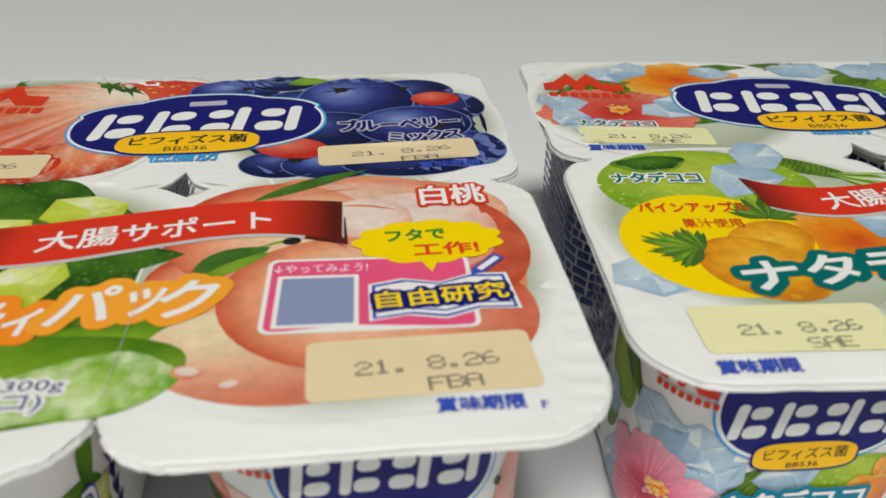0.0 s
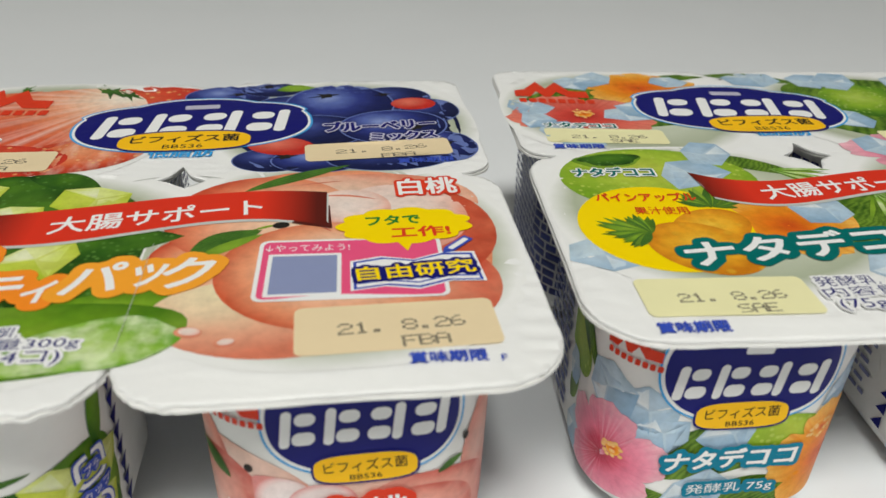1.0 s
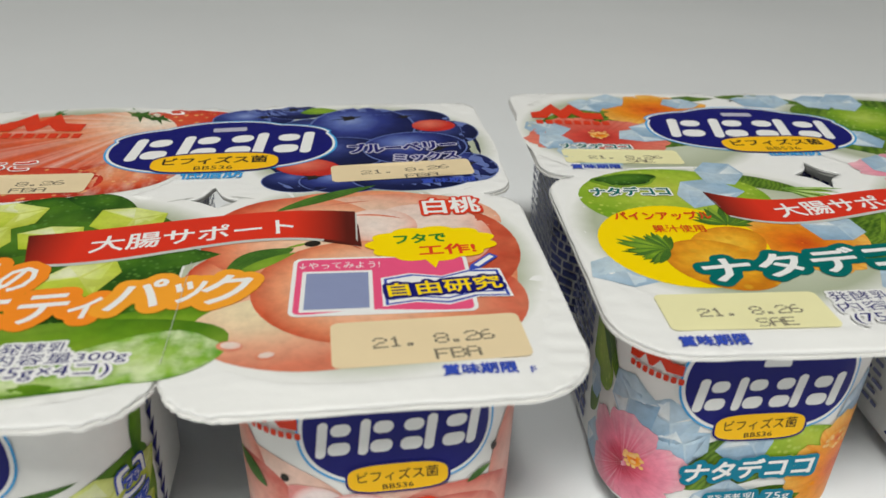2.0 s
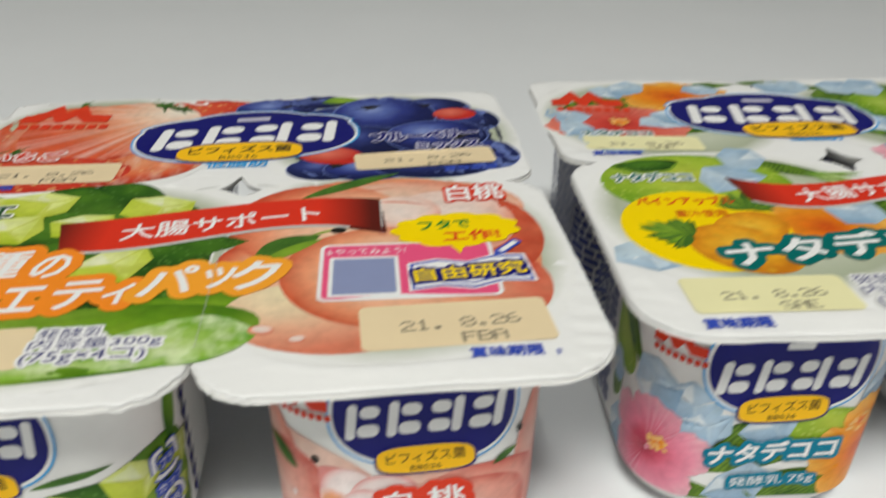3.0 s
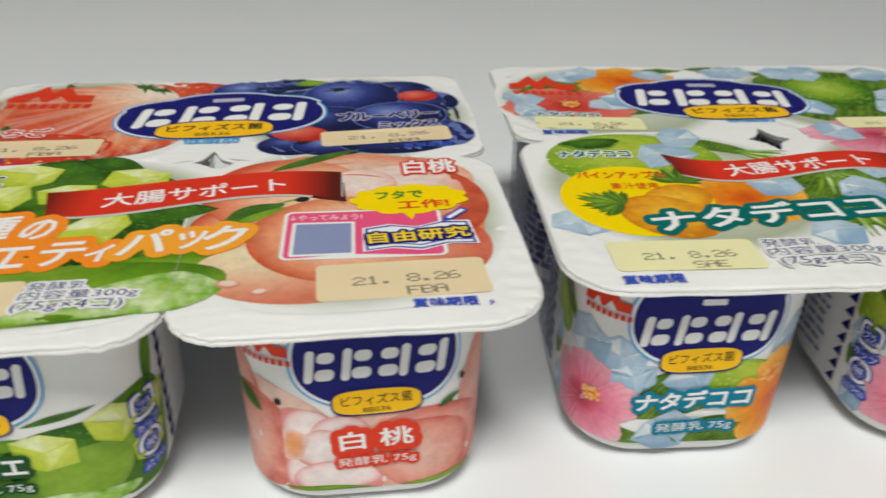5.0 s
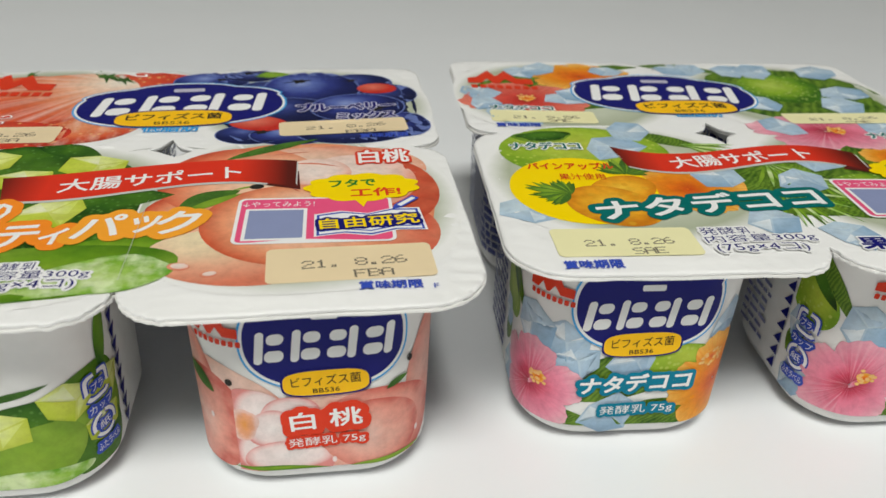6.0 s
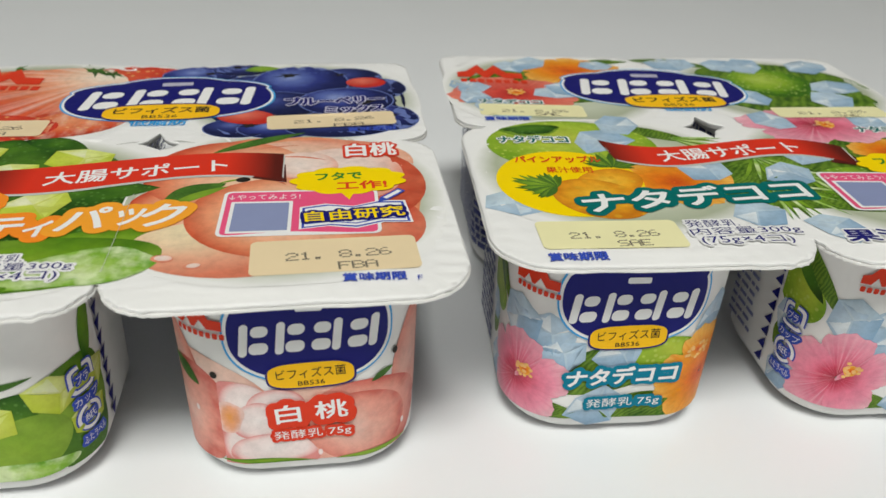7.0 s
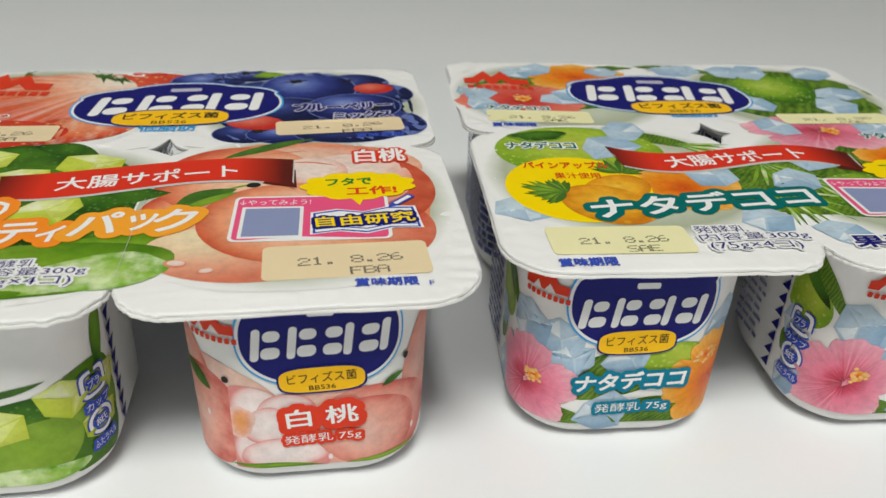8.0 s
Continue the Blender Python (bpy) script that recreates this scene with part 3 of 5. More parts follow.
def lid_height(x, y):
    """The lid's relief, cm: a raised sealing ring over each cup, a sunk middle and drooping corners."""
    cx, cy = math.copysign(3.12, x), (-3.05 if y < HOLE else 3.35)
    px, py = abs(x - cx), abs(y - cy)
    r = (px ** 3 + py ** 3) ** (1 / 3)
    rim = min(1.0, max(0.0, (max(abs(x) - 5.35, abs(y) - 5.45)) / 0.25))
    ring = 0.016 * rim * math.exp(-((r - 2.87) / 0.12) ** 2)
    dish = -0.03 * max(0.0, 1 - (r / RING) ** 2)
    droop = -0.03 * max(0.0, (max(abs(x), abs(y)) - 5.3)) ** 2
    wave = 0.025 * noise.noise(Vector((x * 0.35, y * 0.35, 0.3)))
    along = y if abs(x) - 5.35 > abs(y) - 5.45 else x
    edge = min(1.0, max(0.0, max(abs(x) - 5.62, abs(y) - 5.82) / 0.2))
    ribs = 0.016 * edge * math.sin(along * 15 + 1.5 * math.sin(along * 2.1)) * (0.5 + noise.noise(Vector((x * 0.6, y * 0.6, 5.0))))
    return ring + dish + droop + wave + ribs


def on_lid(x, y, off):
    return (x * CM, y * CM, (LID + lid_height(x, y)) * CM + off + 0.0003)


def pack_outline(grow=0.0, side=0.75, seed=0):
    """Four round-cornered lobes joined at the middle of each side, anticlockwise from the front notch."""
    rnd = random.Random(seed)
    out = []

    def arc(cx, cy, r, a0, a1, n=9):
        for i in range(n + 1):
            a = radians(a0 + (a1 - a0) * i / n)
            j = rnd.uniform(-0.02, 0.02) if n > 15 else rnd.uniform(-0.008, 0.008)
            out.append((cx + (r + grow + j) * math.cos(a), cy + (r + grow + j) * math.sin(a)))

    def run(x0, y0, x1, y1, n=12):
        for i in range(1, n):
            t = i / n
            j = rnd.uniform(-0.008, 0.008)
            out.append((x0 + (x1 - x0) * t + j, y0 + (y1 - y0) * t + j))

    rc, rb, rn, g = 1.15, 0.55, 0.98, grow
    W, F, B, M = HALF, -FRONT, BACK, HOLE
    arc(rn + 0.02, F + rn, rn, 188, 270, 20)
    run(rn, F - g, W - rc, F - g)
    arc(W - rc, F + rc, rc, 270, 360)
    run(W + g, F + rc, W + g, M - side)
    arc(W - side, M - side - 0.02, side, 0, 84, 7)
    arc(W - side, M + side + 0.02, side, 276, 360, 7)
    run(W + g, M + side, W + g, B - rb)
    arc(W - rb, B - rb, rb, 0, 90)
    run(W - rb, B + g, rn, B + g)
    arc(rn + 0.02, B - rn, rn, 90, 172, 20)
    arc(-rn - 0.02, B - rn, rn, 8, 90, 20)
    run(-rn, B + g, -W + rb, B + g)
    arc(-W + rb, B - rb, rb, 90, 180)
    run(-W - g, B - rb, -W - g, M + side)
    arc(-W + side, M + side + 0.02, side, 180, 264, 7)
    arc(-W + side, M - side - 0.02, side, 96, 180, 7)
    run(-W - g, M - side, -W - g, F + rc)
    arc(-W + rc, F + rc, rc, 180, 270)
    run(-W + rc, F - g, -rn, F - g)
    arc(-rn - 0.02, F + rn, rn, 270, 352, 20)
    return out


def star_hole(r, n=8):
    """The small four-pointed opening between the lobes."""
    out = []
    for k in range(4):
        a0 = radians(90 * k)
        a1 = radians(90 * k + 90)
        tip0, tip1 = (0.9 * r * math.cos(a0), 1.2 * r * math.sin(a0)), (0.9 * r * math.cos(a1), 1.2 * r * math.sin(a1))
        for i in range(n):
            t = i / n
            bx, by = tip0[0] * (1 - t) + tip1[0] * t, tip0[1] * (1 - t) + tip1[1] * t
            pull = 1 - 0.26 * math.sin(math.pi * t)
            out.append((bx * pull, HOLE + by * pull))
    return out


def sheet(name, grow, z_top, thick, mat, parent, label, relief, hole, seed):
    """A thin sheet of the pack's outline with the star opening cut through."""
    loop = pack_outline(grow, seed=seed)
    star = star_hole(hole)
    pts = [Vector(p) for p in loop] + [Vector(p) for p in star]
    n, m = len(loop), len(star)
    step = 0.11 if relief else 0.6
    x = -HALF + 0.1
    while x < HALF:
        y = -FRONT + 0.1
        while y < BACK:
            pts.append(Vector((x, y)))
            y += step
        x += step
    edges = [(i, (i + 1) % n) for i in range(n)] + [(n + i, n + (i + 1) % m) for i in range(m)]
    v, _, f, _, _, _ = delaunay_2d_cdt(pts, edges, [], 0, 1e-5)

    def inside(px, py, poly):
        hit = False
        for i in range(len(poly)):
            (xa, ya), (xb, yb) = poly[i], poly[i - 1]
            if (ya > py) != (yb > py) and px < (xb - xa) * (py - ya) / (yb - ya) + xa:
                hit = not hit
        return hit

    keep = []
    for q in f:
        mx, my = sum(v[i].x for i in q) / 3, sum(v[i].y for i in q) / 3
        near = abs(mx) > HALF - 1.4 or abs(my) > FRONT - 1.4
        if near and not inside(mx, my, loop):
            continue
        if abs(mx) < 1.2 and abs(my - HOLE) < 1.2 and inside(mx, my, star):
            continue
        a, b2, c = (v[i] for i in q)
        keep.append(list(q) if (b2 - a).cross(c - a) > 0 else list(q)[::-1])
    count = len(v)
    high = [(p.x * CM, p.y * CM, (z_top + (lid_height(p.x, p.y) if relief else 0)) * CM) for p in v]
    low = [(p[0], p[1], p[2] - thick) for p in high]
    faces = keep + [[i + count for i in q[::-1]] for q in keep]
    seen = {}
    for q in keep:
        for i in range(3):
            e = (q[i], q[(i + 1) % 3])
            seen[tuple(sorted(e))] = None if tuple(sorted(e)) in seen else e
    for e in seen.values():
        if e:
            faces.append([e[1], e[0], e[0] + count, e[1] + count])
    ob = mesh_ob(name, high + low, faces, [mat], parent, label)
    ob.data.polygons.foreach_set("use_smooth", [True] * (2 * len(keep)) + [False] * (len(faces) - 2 * len(keep)))
    return ob


# cups
TOP_HALF, LOW_HALF, CORNER, HEEL = 2.34, 2.26, 1.3, 0.62


def cup_half(z):
    if z < HEEL:
        return LOW_HALF - HEEL + math.sqrt(max(0.0, HEEL ** 2 - (HEEL - z) ** 2))
    return LOW_HALF + (TOP_HALF - LOW_HALF) * (z - HEEL) / (LID - HEEL)


def cup_point(s, z, off):
    """A place on the cup's wall: s cm along the wall from the middle of the front, z cm up, off metres outward."""
    a = cup_half(z)
    r = min(CORNER, a * 0.6)
    flat = a - r
    sg, u = math.copysign(1, s), abs(s)
    o = off / CM
    arc = r * math.pi / 2
    if u <= flat:
        x, y = u, -a - o
    elif u <= flat + arc:
        t = (u - flat) / r
        x, y = flat + (r + o) * math.sin(t), -flat - (r + o) * math.cos(t)
    else:
        x, y = a + o, -flat + (u - flat - arc)
    return (sg * x * CM, y * CM, z * CM)


def cup_ring(a, r, n=8):
    out = []
    for qx, qy, a0 in ((1, -1, -90), (1, 1, 0), (-1, 1, 90), (-1, -1, 180)):
        for i in range(n + 1):
            t = radians(a0 + 90 * i / n)
            out.append((qx * (a - r) + r * math.cos(t), qy * (a - r) + r * math.sin(t)))
    return out


def loft(name, levels, mat, parent, label, closed_low=False, extra=0.0):
    verts, faces = [], []
    for z in levels:
        a = cup_half(z) + extra
        for x, y in cup_ring(a, min(CORNER, cup_half(z) * 0.6) + extra):
            verts.append((x * CM, y * CM, z * CM))
    n = len(verts) // len(levels)
    for k in range(len(levels) - 1):
        for i in range(n):
            j = (i + 1) % n
            faces.append([k * n + i, k * n + j, (k + 1) * n + j, (k + 1) * n + i])
    if closed_low:
        faces.append(list(range(n))[::-1])
    return mesh_ob(name, verts, faces, [mat], parent, label, smooth=True)


def brand_bars(cx, cy, w, h, mat, parent, surf, layer, rot=0):
    """Four plain clusters of thick round-ended white bars in place of the brand's name."""
    tall, pair = (-0.30, 0.0, 0.25, 0.90), ((0.15, 0.22, 0.50, 0.30), (0.15, -0.25, 0.56, 0.32))
    pitch = w / 4
    for k in range(4):
        mx, flip = -w / 2 + pitch * (k + 0.5), -1 if k > 1 else 1
        for x, y, bw, bh in (tall,) + pair:
            x, y, bw, bh = mx + flip * x * pitch * 0.94, y * h, bw * pitch * 0.94, bh * h
            loop = [(a + 0.14 * b2, b2) for a, b2 in rrect(x - bw / 2, y - bh / 2, x + bw / 2, y + bh / 2, 0.14 * h)]
            decal("white_bar", [turned(loop, cx, cy, rot)], [mat], parent, surf, layer, "", 0.2)


def maker_mark(cx, cy, w, h, parent, surf, layer, rot=0):
    """The maker's red peaked mark with a plain bar under it."""
    up = [(-0.5, 0.10), (-0.36, 0.18), (-0.17, 0.56), (-0.06, 0.24), (0.1, 0.56), (0.26, 0.16), (0.5, 0.14)]
    low = [(0.5, -0.16), (0.22, -0.15), (0.08, 0.10), (-0.03, -0.15), (-0.1, -0.15), (-0.2, 0.10), (-0.30, -0.15), (-0.5, -0.16)]
    loop = turned([(x * w, y * h) for x, y in low[::-1] + up[::-1]], cx, cy, rot)
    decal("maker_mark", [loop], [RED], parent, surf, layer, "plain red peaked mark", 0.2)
    for i in range(8):
        x = -0.46 + 0.13 * i
        decal("maker_bar", [turned(rrect(x * w, -0.42 * h, (x + 0.095) * w, -0.24 * h, 0.03), cx, cy, rot)], [RED], parent, surf, layer, "", 0.6)


DOTS = {"1": "..1..,.11..,..1..,..1..,..1..,..1..,.111.", "2": ".111.,1...1,....1,..11.,.1...,1....,11111", "6": "..11.,.1...,1....,1111.,1...1,1...1,.111.",
        "8": ".111.,1...1,1...1,.111.,1...1,1...1,.111.", ".": ".....,.....,.....,.....,.....,.11..,.11..", "F": "11111,1....,1....,1111.,1....,1....,1....",
        "B": "1111.,1...1,1...1,1111.,1...1,1...1,1111.", "A": ".111.,1...1,1...1,11111,1...1,1...1,1...1", "S": ".1111,1....,1....,.111.,....1,....1,1111.",
        "E": "11111,1....,1....,1111.,1....,1....,11111"}


def dot_text(name, body, x0, y0, pitch, high, rot, mat, parent, surf, layer):
    """Writing stamped in rows of small ink dots, starting at x0 with its middle at height y0."""
    rnd = random.Random(len(body))
    verts, faces = [], []
    c, s = math.cos(radians(rot)), math.sin(radians(rot))
    dx, dy = pitch * 0.78 / 4, high / 6
    for k, letter in enumerate(body):
        if letter == " ":
            continue
        for r, row in enumerate(DOTS[letter].split(",")):
            for q, bit in enumerate(row):
                if bit != "1":
                    continue
                u, v2 = k * pitch + q * dx + rnd.uniform(-0.004, 0.004), high / 2 - r * dy + rnd.uniform(-0.003, 0.003)
                base = len(verts)
                for i in range(6):
                    a = math.pi * i / 3
                    p, w = u + 0.60 * dx * math.cos(a), v2 + 0.56 * dy * math.sin(a)
                    verts.append(surf(x0 + p * c - w * s, y0 + p * s + w * c, layer * LAYER))
                faces.append([base + i for i in range(6)])
    mesh_ob(name, verts, faces, [mat], parent, "grey dot-stamped writing")


def date_stamp(x0, y0, x1, y1, mat, code, parent, surf, layer, rot=1.5):
    decal("date_panel", [rrect(x0, y0, x1, y1, 0.13, rot)], [mat], parent, surf, layer, "plain panel carrying the stamped date")
    cx, cy, w, h = (x0 + x1) / 2, (y0 + y1) / 2, x1 - x0, y1 - y0
    dot_text("date", "21. 8.26", cx - 0.285 * w, cy - 0.045 * h, w * 0.079, h * 0.20, rot + 2.4, GREY, parent, surf, layer + 1)
    dot_text("date_code", code, cx + 0.02 * w, cy - 0.335 * h, w * 0.079, h * 0.19, rot + 2, GREY, parent, surf, layer + 1)


def lid_common(lid, S, oval, badge, teishi):
    """The blue brand field, its badge and the red ribbon that both lids carry."""
    (ox, oy, orx, ory, orot) = oval
    decal("brand_glow", [cloud(ox, oy, orx + 0.11, ory + 0.11, 6, 0.05, orot, up=0.35, power=2.3)], [SKY], lid, S, 9)
    decal("brand_rim", [cloud(ox, oy, orx + 0.06, ory + 0.06, 6, 0.05, orot, up=0.35, power=2.3)], [WHITE], lid, S, 10)
    decal("brand_field", [cloud(ox, oy, orx, ory, 6, 0.05, orot, up=0.35, power=2.3)], [NAVY], lid, S, 11, "navy blue cloud-edged field")
    brand_bars(ox, oy + 0.02, orx * 1.72, ory * 1.02, WHITE, lid, S, 13, orot)
    decal("small_bar", [rrect(ox - 0.35, oy + ory * 0.60, ox + 0.45, oy + ory * 0.78, 0.05, orot)], [LILAC], lid, S, 13)
    bx, by, brx, bry = badge
    decal("badge_rim", [ellipse(bx, by, brx + 0.07, bry + 0.07, 1, power=3)], [NAVY], lid, S, 14)
    decal("badge", [ellipse(bx, by, brx, bry, 1, power=3)], [AMBER], lid, S, 15, "amber yellow rounded badge")
    lettering("badge_text", "ビフィズス菌", bx, by + bry * 0.22, brx * 1.65, bry * 0.8, BLACK, lid, S, 16, 1, 0.02)
    lettering("badge_code", "BB536", bx, by - bry * 0.6, brx * 0.6, bry * 0.4, BLACK, lid, S, 16, 1, 0.01)
    lettering("low_fat_text", "低脂肪", teishi[0], teishi[1], 1.35, 0.42, SKY, lid, S, 12, 0, 0.02)


def ribbon(top, low, lid, S, layer):
    def smooth(pts, n=26):
        xs, ys = [p[0] for p in pts], [p[1] for p in pts]
        k = np.polyfit(xs, ys, 3)
        return [(xs[0] + (xs[-1] - xs[0]) * i / n, float(np.polyval(k, xs[0] + (xs[-1] - xs[0]) * i / n))) for i in range(n + 1)]
    t, l = smooth(top), smooth(low)
    decal("ribbon_shadow", [[(x + 0.03, y - 0.09) for x, y in l] + [(x + 0.03, y - 0.09) for x, y in t[::-1]]], [SHADE], lid, S, layer - 1)
    (ax, ay), (bx, by) = t[-1], l[-1]
    decal("ribbon_fold", [[(bx - 0.62, by + 0.14), (bx + 0.10, by - 0.10), (ax + 0.05, ay - 0.55), (ax - 0.3, ay - 0.5)]], [FOLD], lid, S, layer - 0.5, "dark folded end of the ribbon")
    decal("ribbon", [l + t[::-1]], [RIBBON], lid, S, layer, "red waving printed ribbon, dark at both ends", 0.12)


def craft_panel(lid, S, x0, y0, x1, y1):
    """The pink panel with its bubble, book and pencil."""
    decal("panel_rim", [rrect(x0, y0, x1, y1, 0.16, -1)], [WHITE], lid, S, 16)
    decal("panel", [rrect(x0 + 0.07, y0 + 0.06, x1 - 0.07, y1 - 0.06, 0.12, -1)], [PINK], lid, S, 17, "pink rounded panel")
    decal("blank_square", [rrect(x0 + 0.17, y0 + 0.13, x0 + 1.37, y1 - 0.46, 0.03, -1)], [WHITE], lid, S, 18)
    decal("plain_square", [rrect(x0 + 0.24, y0 + 0.20, x0 + 1.30, y1 - 0.53, 0.02, -1)], [BLUEGREY], lid, S, 19)
    lettering("panel_text", "↓やってみよう!", x0 + 0.82, y1 - 0.26, 1.42, 0.24, WHITE, lid, S, 18, -1, 0.02)
    bx, by = x0 + 2.52, y1 + 0.42
    decal("bubble", [cloud(bx, by, 1.17, 0.64, 11, 0.06, 0), [(bx - 0.22, by - 0.5), (bx - 0.02, by - 0.92), (bx + 0.12, by - 0.5)]], [YELLOW], lid, S, 22, "yellow cloud-shaped speech bubble")
    lettering("bubble_text", "フタで", bx - 0.2, by + 0.2, 0.98, 0.36, GREEN, lid, S, 24, 2, 0.03)
    lettering("bubble_text", "工作!", bx + 0.26, by - 0.26, 1.05, 0.38, RED, lid, S, 24, 1, 0.03)
    cx, cy = x0 + 2.58, y0 + 0.72
    book = [(-1.02, -0.42), (-0.5, -0.34), (0.0, -0.46), (0.5, -0.30), (1.02, -0.36), (0.98, 0.46), (0.5, 0.52), (0.0, 0.36), (-0.5, 0.5), (-0.98, 0.40)]
    decal("book_rim", [turned([(x * 1.07, y * 1.14) for x, y in book], cx, cy, 2)], [WHITE], lid, S, 18)
    decal("book_line", [turned([(x * 1.02, y * 1.05) for x, y in book], cx, cy, 2)], [BLUE], lid, S, 19)
    decal("book", [turned([(x * 0.97, y * 0.93) for x, y in book], cx, cy, 2)], [WHITE], lid, S, 20, "white open book drawn in blue line")
    decal("book_page_line", [turned([(-0.97, -0.30), (-0.5, -0.23), (0, -0.35), (0.5, -0.2), (0.97, -0.25), (0.97, -0.21), (0.5, -0.16), (0, -0.31), (-0.5, -0.19), (-0.97, -0.26)], cx, cy, 2)], [BLUE], lid, S, 21, "", 0.5)
    lettering("book_text", "自由研究", cx, cy + 0.05, 1.95, 0.44, YELLOW, lid, S, 25, 4, 0.02, 0.0, [(NAVY, 0.085)])
    px, py = cx + 0.82, cy + 0.86
    decal("pencil", [turned(rrect(-0.30, -0.10, 0.26, 0.10, 0.02), px, py, 44), turned([(-0.46, 0.0), (-0.29, -0.10), (-0.29, 0.10)], px, py, 44)], [BLUE], lid, S, 23, "blue outlined pencil")
    decal("pencil_body", [turned(rrect(-0.26, -0.05, 0.20, 0.05, 0.01), px, py, 44)], [WHITE], lid, S, 24)


def art_variety(lid):
    """Strawberry, blueberry, aloe and peach round the white middle."""
    S = on_lid
    D = lambda name, loop, mat, layer, label="": decal(name, [loop], [mat], lid, S, layer, label)
    for x, y, rx, ry in ((-3.6, 3.4, 3.05, 3.1), (3.3, 3.2, 3.05, 3.05), (3.0, -2.35, 3.2, 3.5), (-2.6, -2.6, 3.6, 3.4)):
        D("halo", ellipse(x, y, rx, ry, power=2.6), HALO, 0.5)
    D("strawberry", ellipse(-3.55, 3.3, 2.55, 2.6, 0, power=2.5), STRAW, 0.9, "printed red strawberry")
    D("blueberry", ellipse(3.4, 3.15, 2.55, 2.35, 0, power=2.4), BERRY_DARK, 0.9, "printed blueberry")
    D("peach", ellipse(3.0, -2.3, 2.7, 2.95, 0, power=2.3), PEACH, 0.9, "printed peach")
    D("aloe_leaf", ellipse(-2.9, -2.3, 2.75, 2.6, 0, power=2.6), ALOE_LEAF, 0.9, "printed dark green aloe leaf")
    D("aloe_leaf", leaf_shape(-0.8, -3.7, 2.6, 1.2, 15), ALOE_LEAF, 1.1, "printed dark green aloe leaf")
    # strawberries
    D("strawberry", ellipse(-3.9, 3.7, 2.3, 2.15, -20, wob=0.02), STRAW, 2, "printed red strawberry")
    D("strawberry", ellipse(-1.6, 4.9, 1.8, 1.15, 12, wob=0.02, seed=1), STRAW_SEED, 1, "printed red strawberry")
    D("strawberry", ellipse(-3.45, 4.15, 2.15, 1.75, 34, wob=0.02, seed=2), STRAW_CUT, 3, "printed cut strawberry")
    D("strawberry", ellipse(-4.3, 1.45, 1.9, 0.95, 4, wob=0.02, seed=3), STRAW_SEED, 4, "printed cut strawberry")
    D("strawberry", ellipse(-2.1, 1.75, 1.35, 0.85, 28, wob=0.03, seed=4), STRAW, 4, "printed red strawberry")
    for x, y, r, q in ((-2.45, 5.75, 0.75, 0.5), (-1.95, 5.45, 0.6, 0.5), (-4.5, 5.88, 0.5, 0.4), (-5.85, 2.5, 0.7, 0.7), (-5.2, 2.85, 0.4, 0.5)):
        D("calyx", calyx(x, y, r, 20 * x, squash=q), LEAF_DARK, 5, "printed green strawberry leaves")
    # blueberries
    for k, (x, y, rx, ry, m) in enumerate(((0.45, 5.25, 1.0, 0.75, BERRY), (1.5, 5.7, 0.75, 0.5, BERRY_DARK), (4.5, 4.95, 0.95, 0.8, BERRY_DARK), (5.35, 4.0, 0.7, 0.8, BERRY_DARK), (2.0, 4.3, 0.9, 0.9, BERRY_DARK),
                                           (3.2, 4.55, 1.3, 1.4, BERRY), (2.6, 2.9, 1.2, 0.95, BERRY_DARK), (1.75, 1.25, 0.8, 0.6, BERRY_DARK), (2.7, 1.2, 0.95, 0.62, BERRY), (4.2, 1.2, 1.3, 0.6, BERRY_DARK), (5.3, 1.75, 0.85, 0.85, BERRY))):
        D("blueberry_rim", ellipse(x, y, rx * 1.035, ry * 1.035), BERRY_RIM, 2 + 0.2 * k)
        D("blueberry", ellipse(x, y, rx, ry), m, 2.1 + 0.2 * k, "printed blueberry")
    D("red_berry", ellipse(5.0, 4.5, 0.55, 0.42, -5), CRANBERRY, 5, "printed red berry")
    D("red_berry", ellipse(1.9, 2.0, 0.75, 0.5, -15), CRANBERRY, 5, "printed red berry")
    D("blueberry_rim", ellipse(4.4, 3.05, 1.26, 1.04), BERRY_RIM, 5.9)
    D("blueberry", ellipse(4.4, 3.05, 1.22, 1.0), BERRY, 6, "printed blueberry")
    for x, y, r in ((2.85, 5.2, 0.46), (0.7, 5.35, 0.3), (4.9, 2.9, 0.4), (5.5, 1.9, 0.32), (2.0, 1.4, 0.35), (1.4, 5.9, 0.3), (4.3, 5.2, 0.3)):
        D("blueberry_crown", calyx(x, y, r, 15, 6, 0.6), BLACK, 7)
    D("leaf", leaf_shape(2.1, 5.75, 1.0, 0.5, 10), LEAF_LIGHT, 4, "printed green leaf")
    # peaches
    D("peach", ellipse(0.95, -2.75, 1.0, 0.95, 0), PEACH_BLUSH, 1.6, "printed peach")
    D("peach", ellipse(3.5, -0.95, 2.25, 1.40, 4), PEACH_TOP, 2.0, "printed pale peach behind the others")
    D("peach", ellipse(1.72, -1.25, 1.70, 1.62, 18), PEACH_BLUSH, 2.5, "printed pink peach")
    D("peach", ellipse(4.55, -3.75, 1.12, 1.25, -10), PEACH_RED, 2.8, "printed red peach")
    D("peach", ellipse(4.36, -1.85, 1.50, 1.78, 14), PEACH_CHEEK, 3.2, "printed peach with a dark red cheek")
    D("peach_flesh", ellipse(4.22, -1.40, 1.22, 1.32, 24), PEACH_FLESH, 3.6, "pale pink flesh of the cut peach")
    D("peach_flesh", ellipse(3.34, -0.98, 0.74, 0.70, -12), PEACH_FLESH, 4.0, "pale pink peach slice")
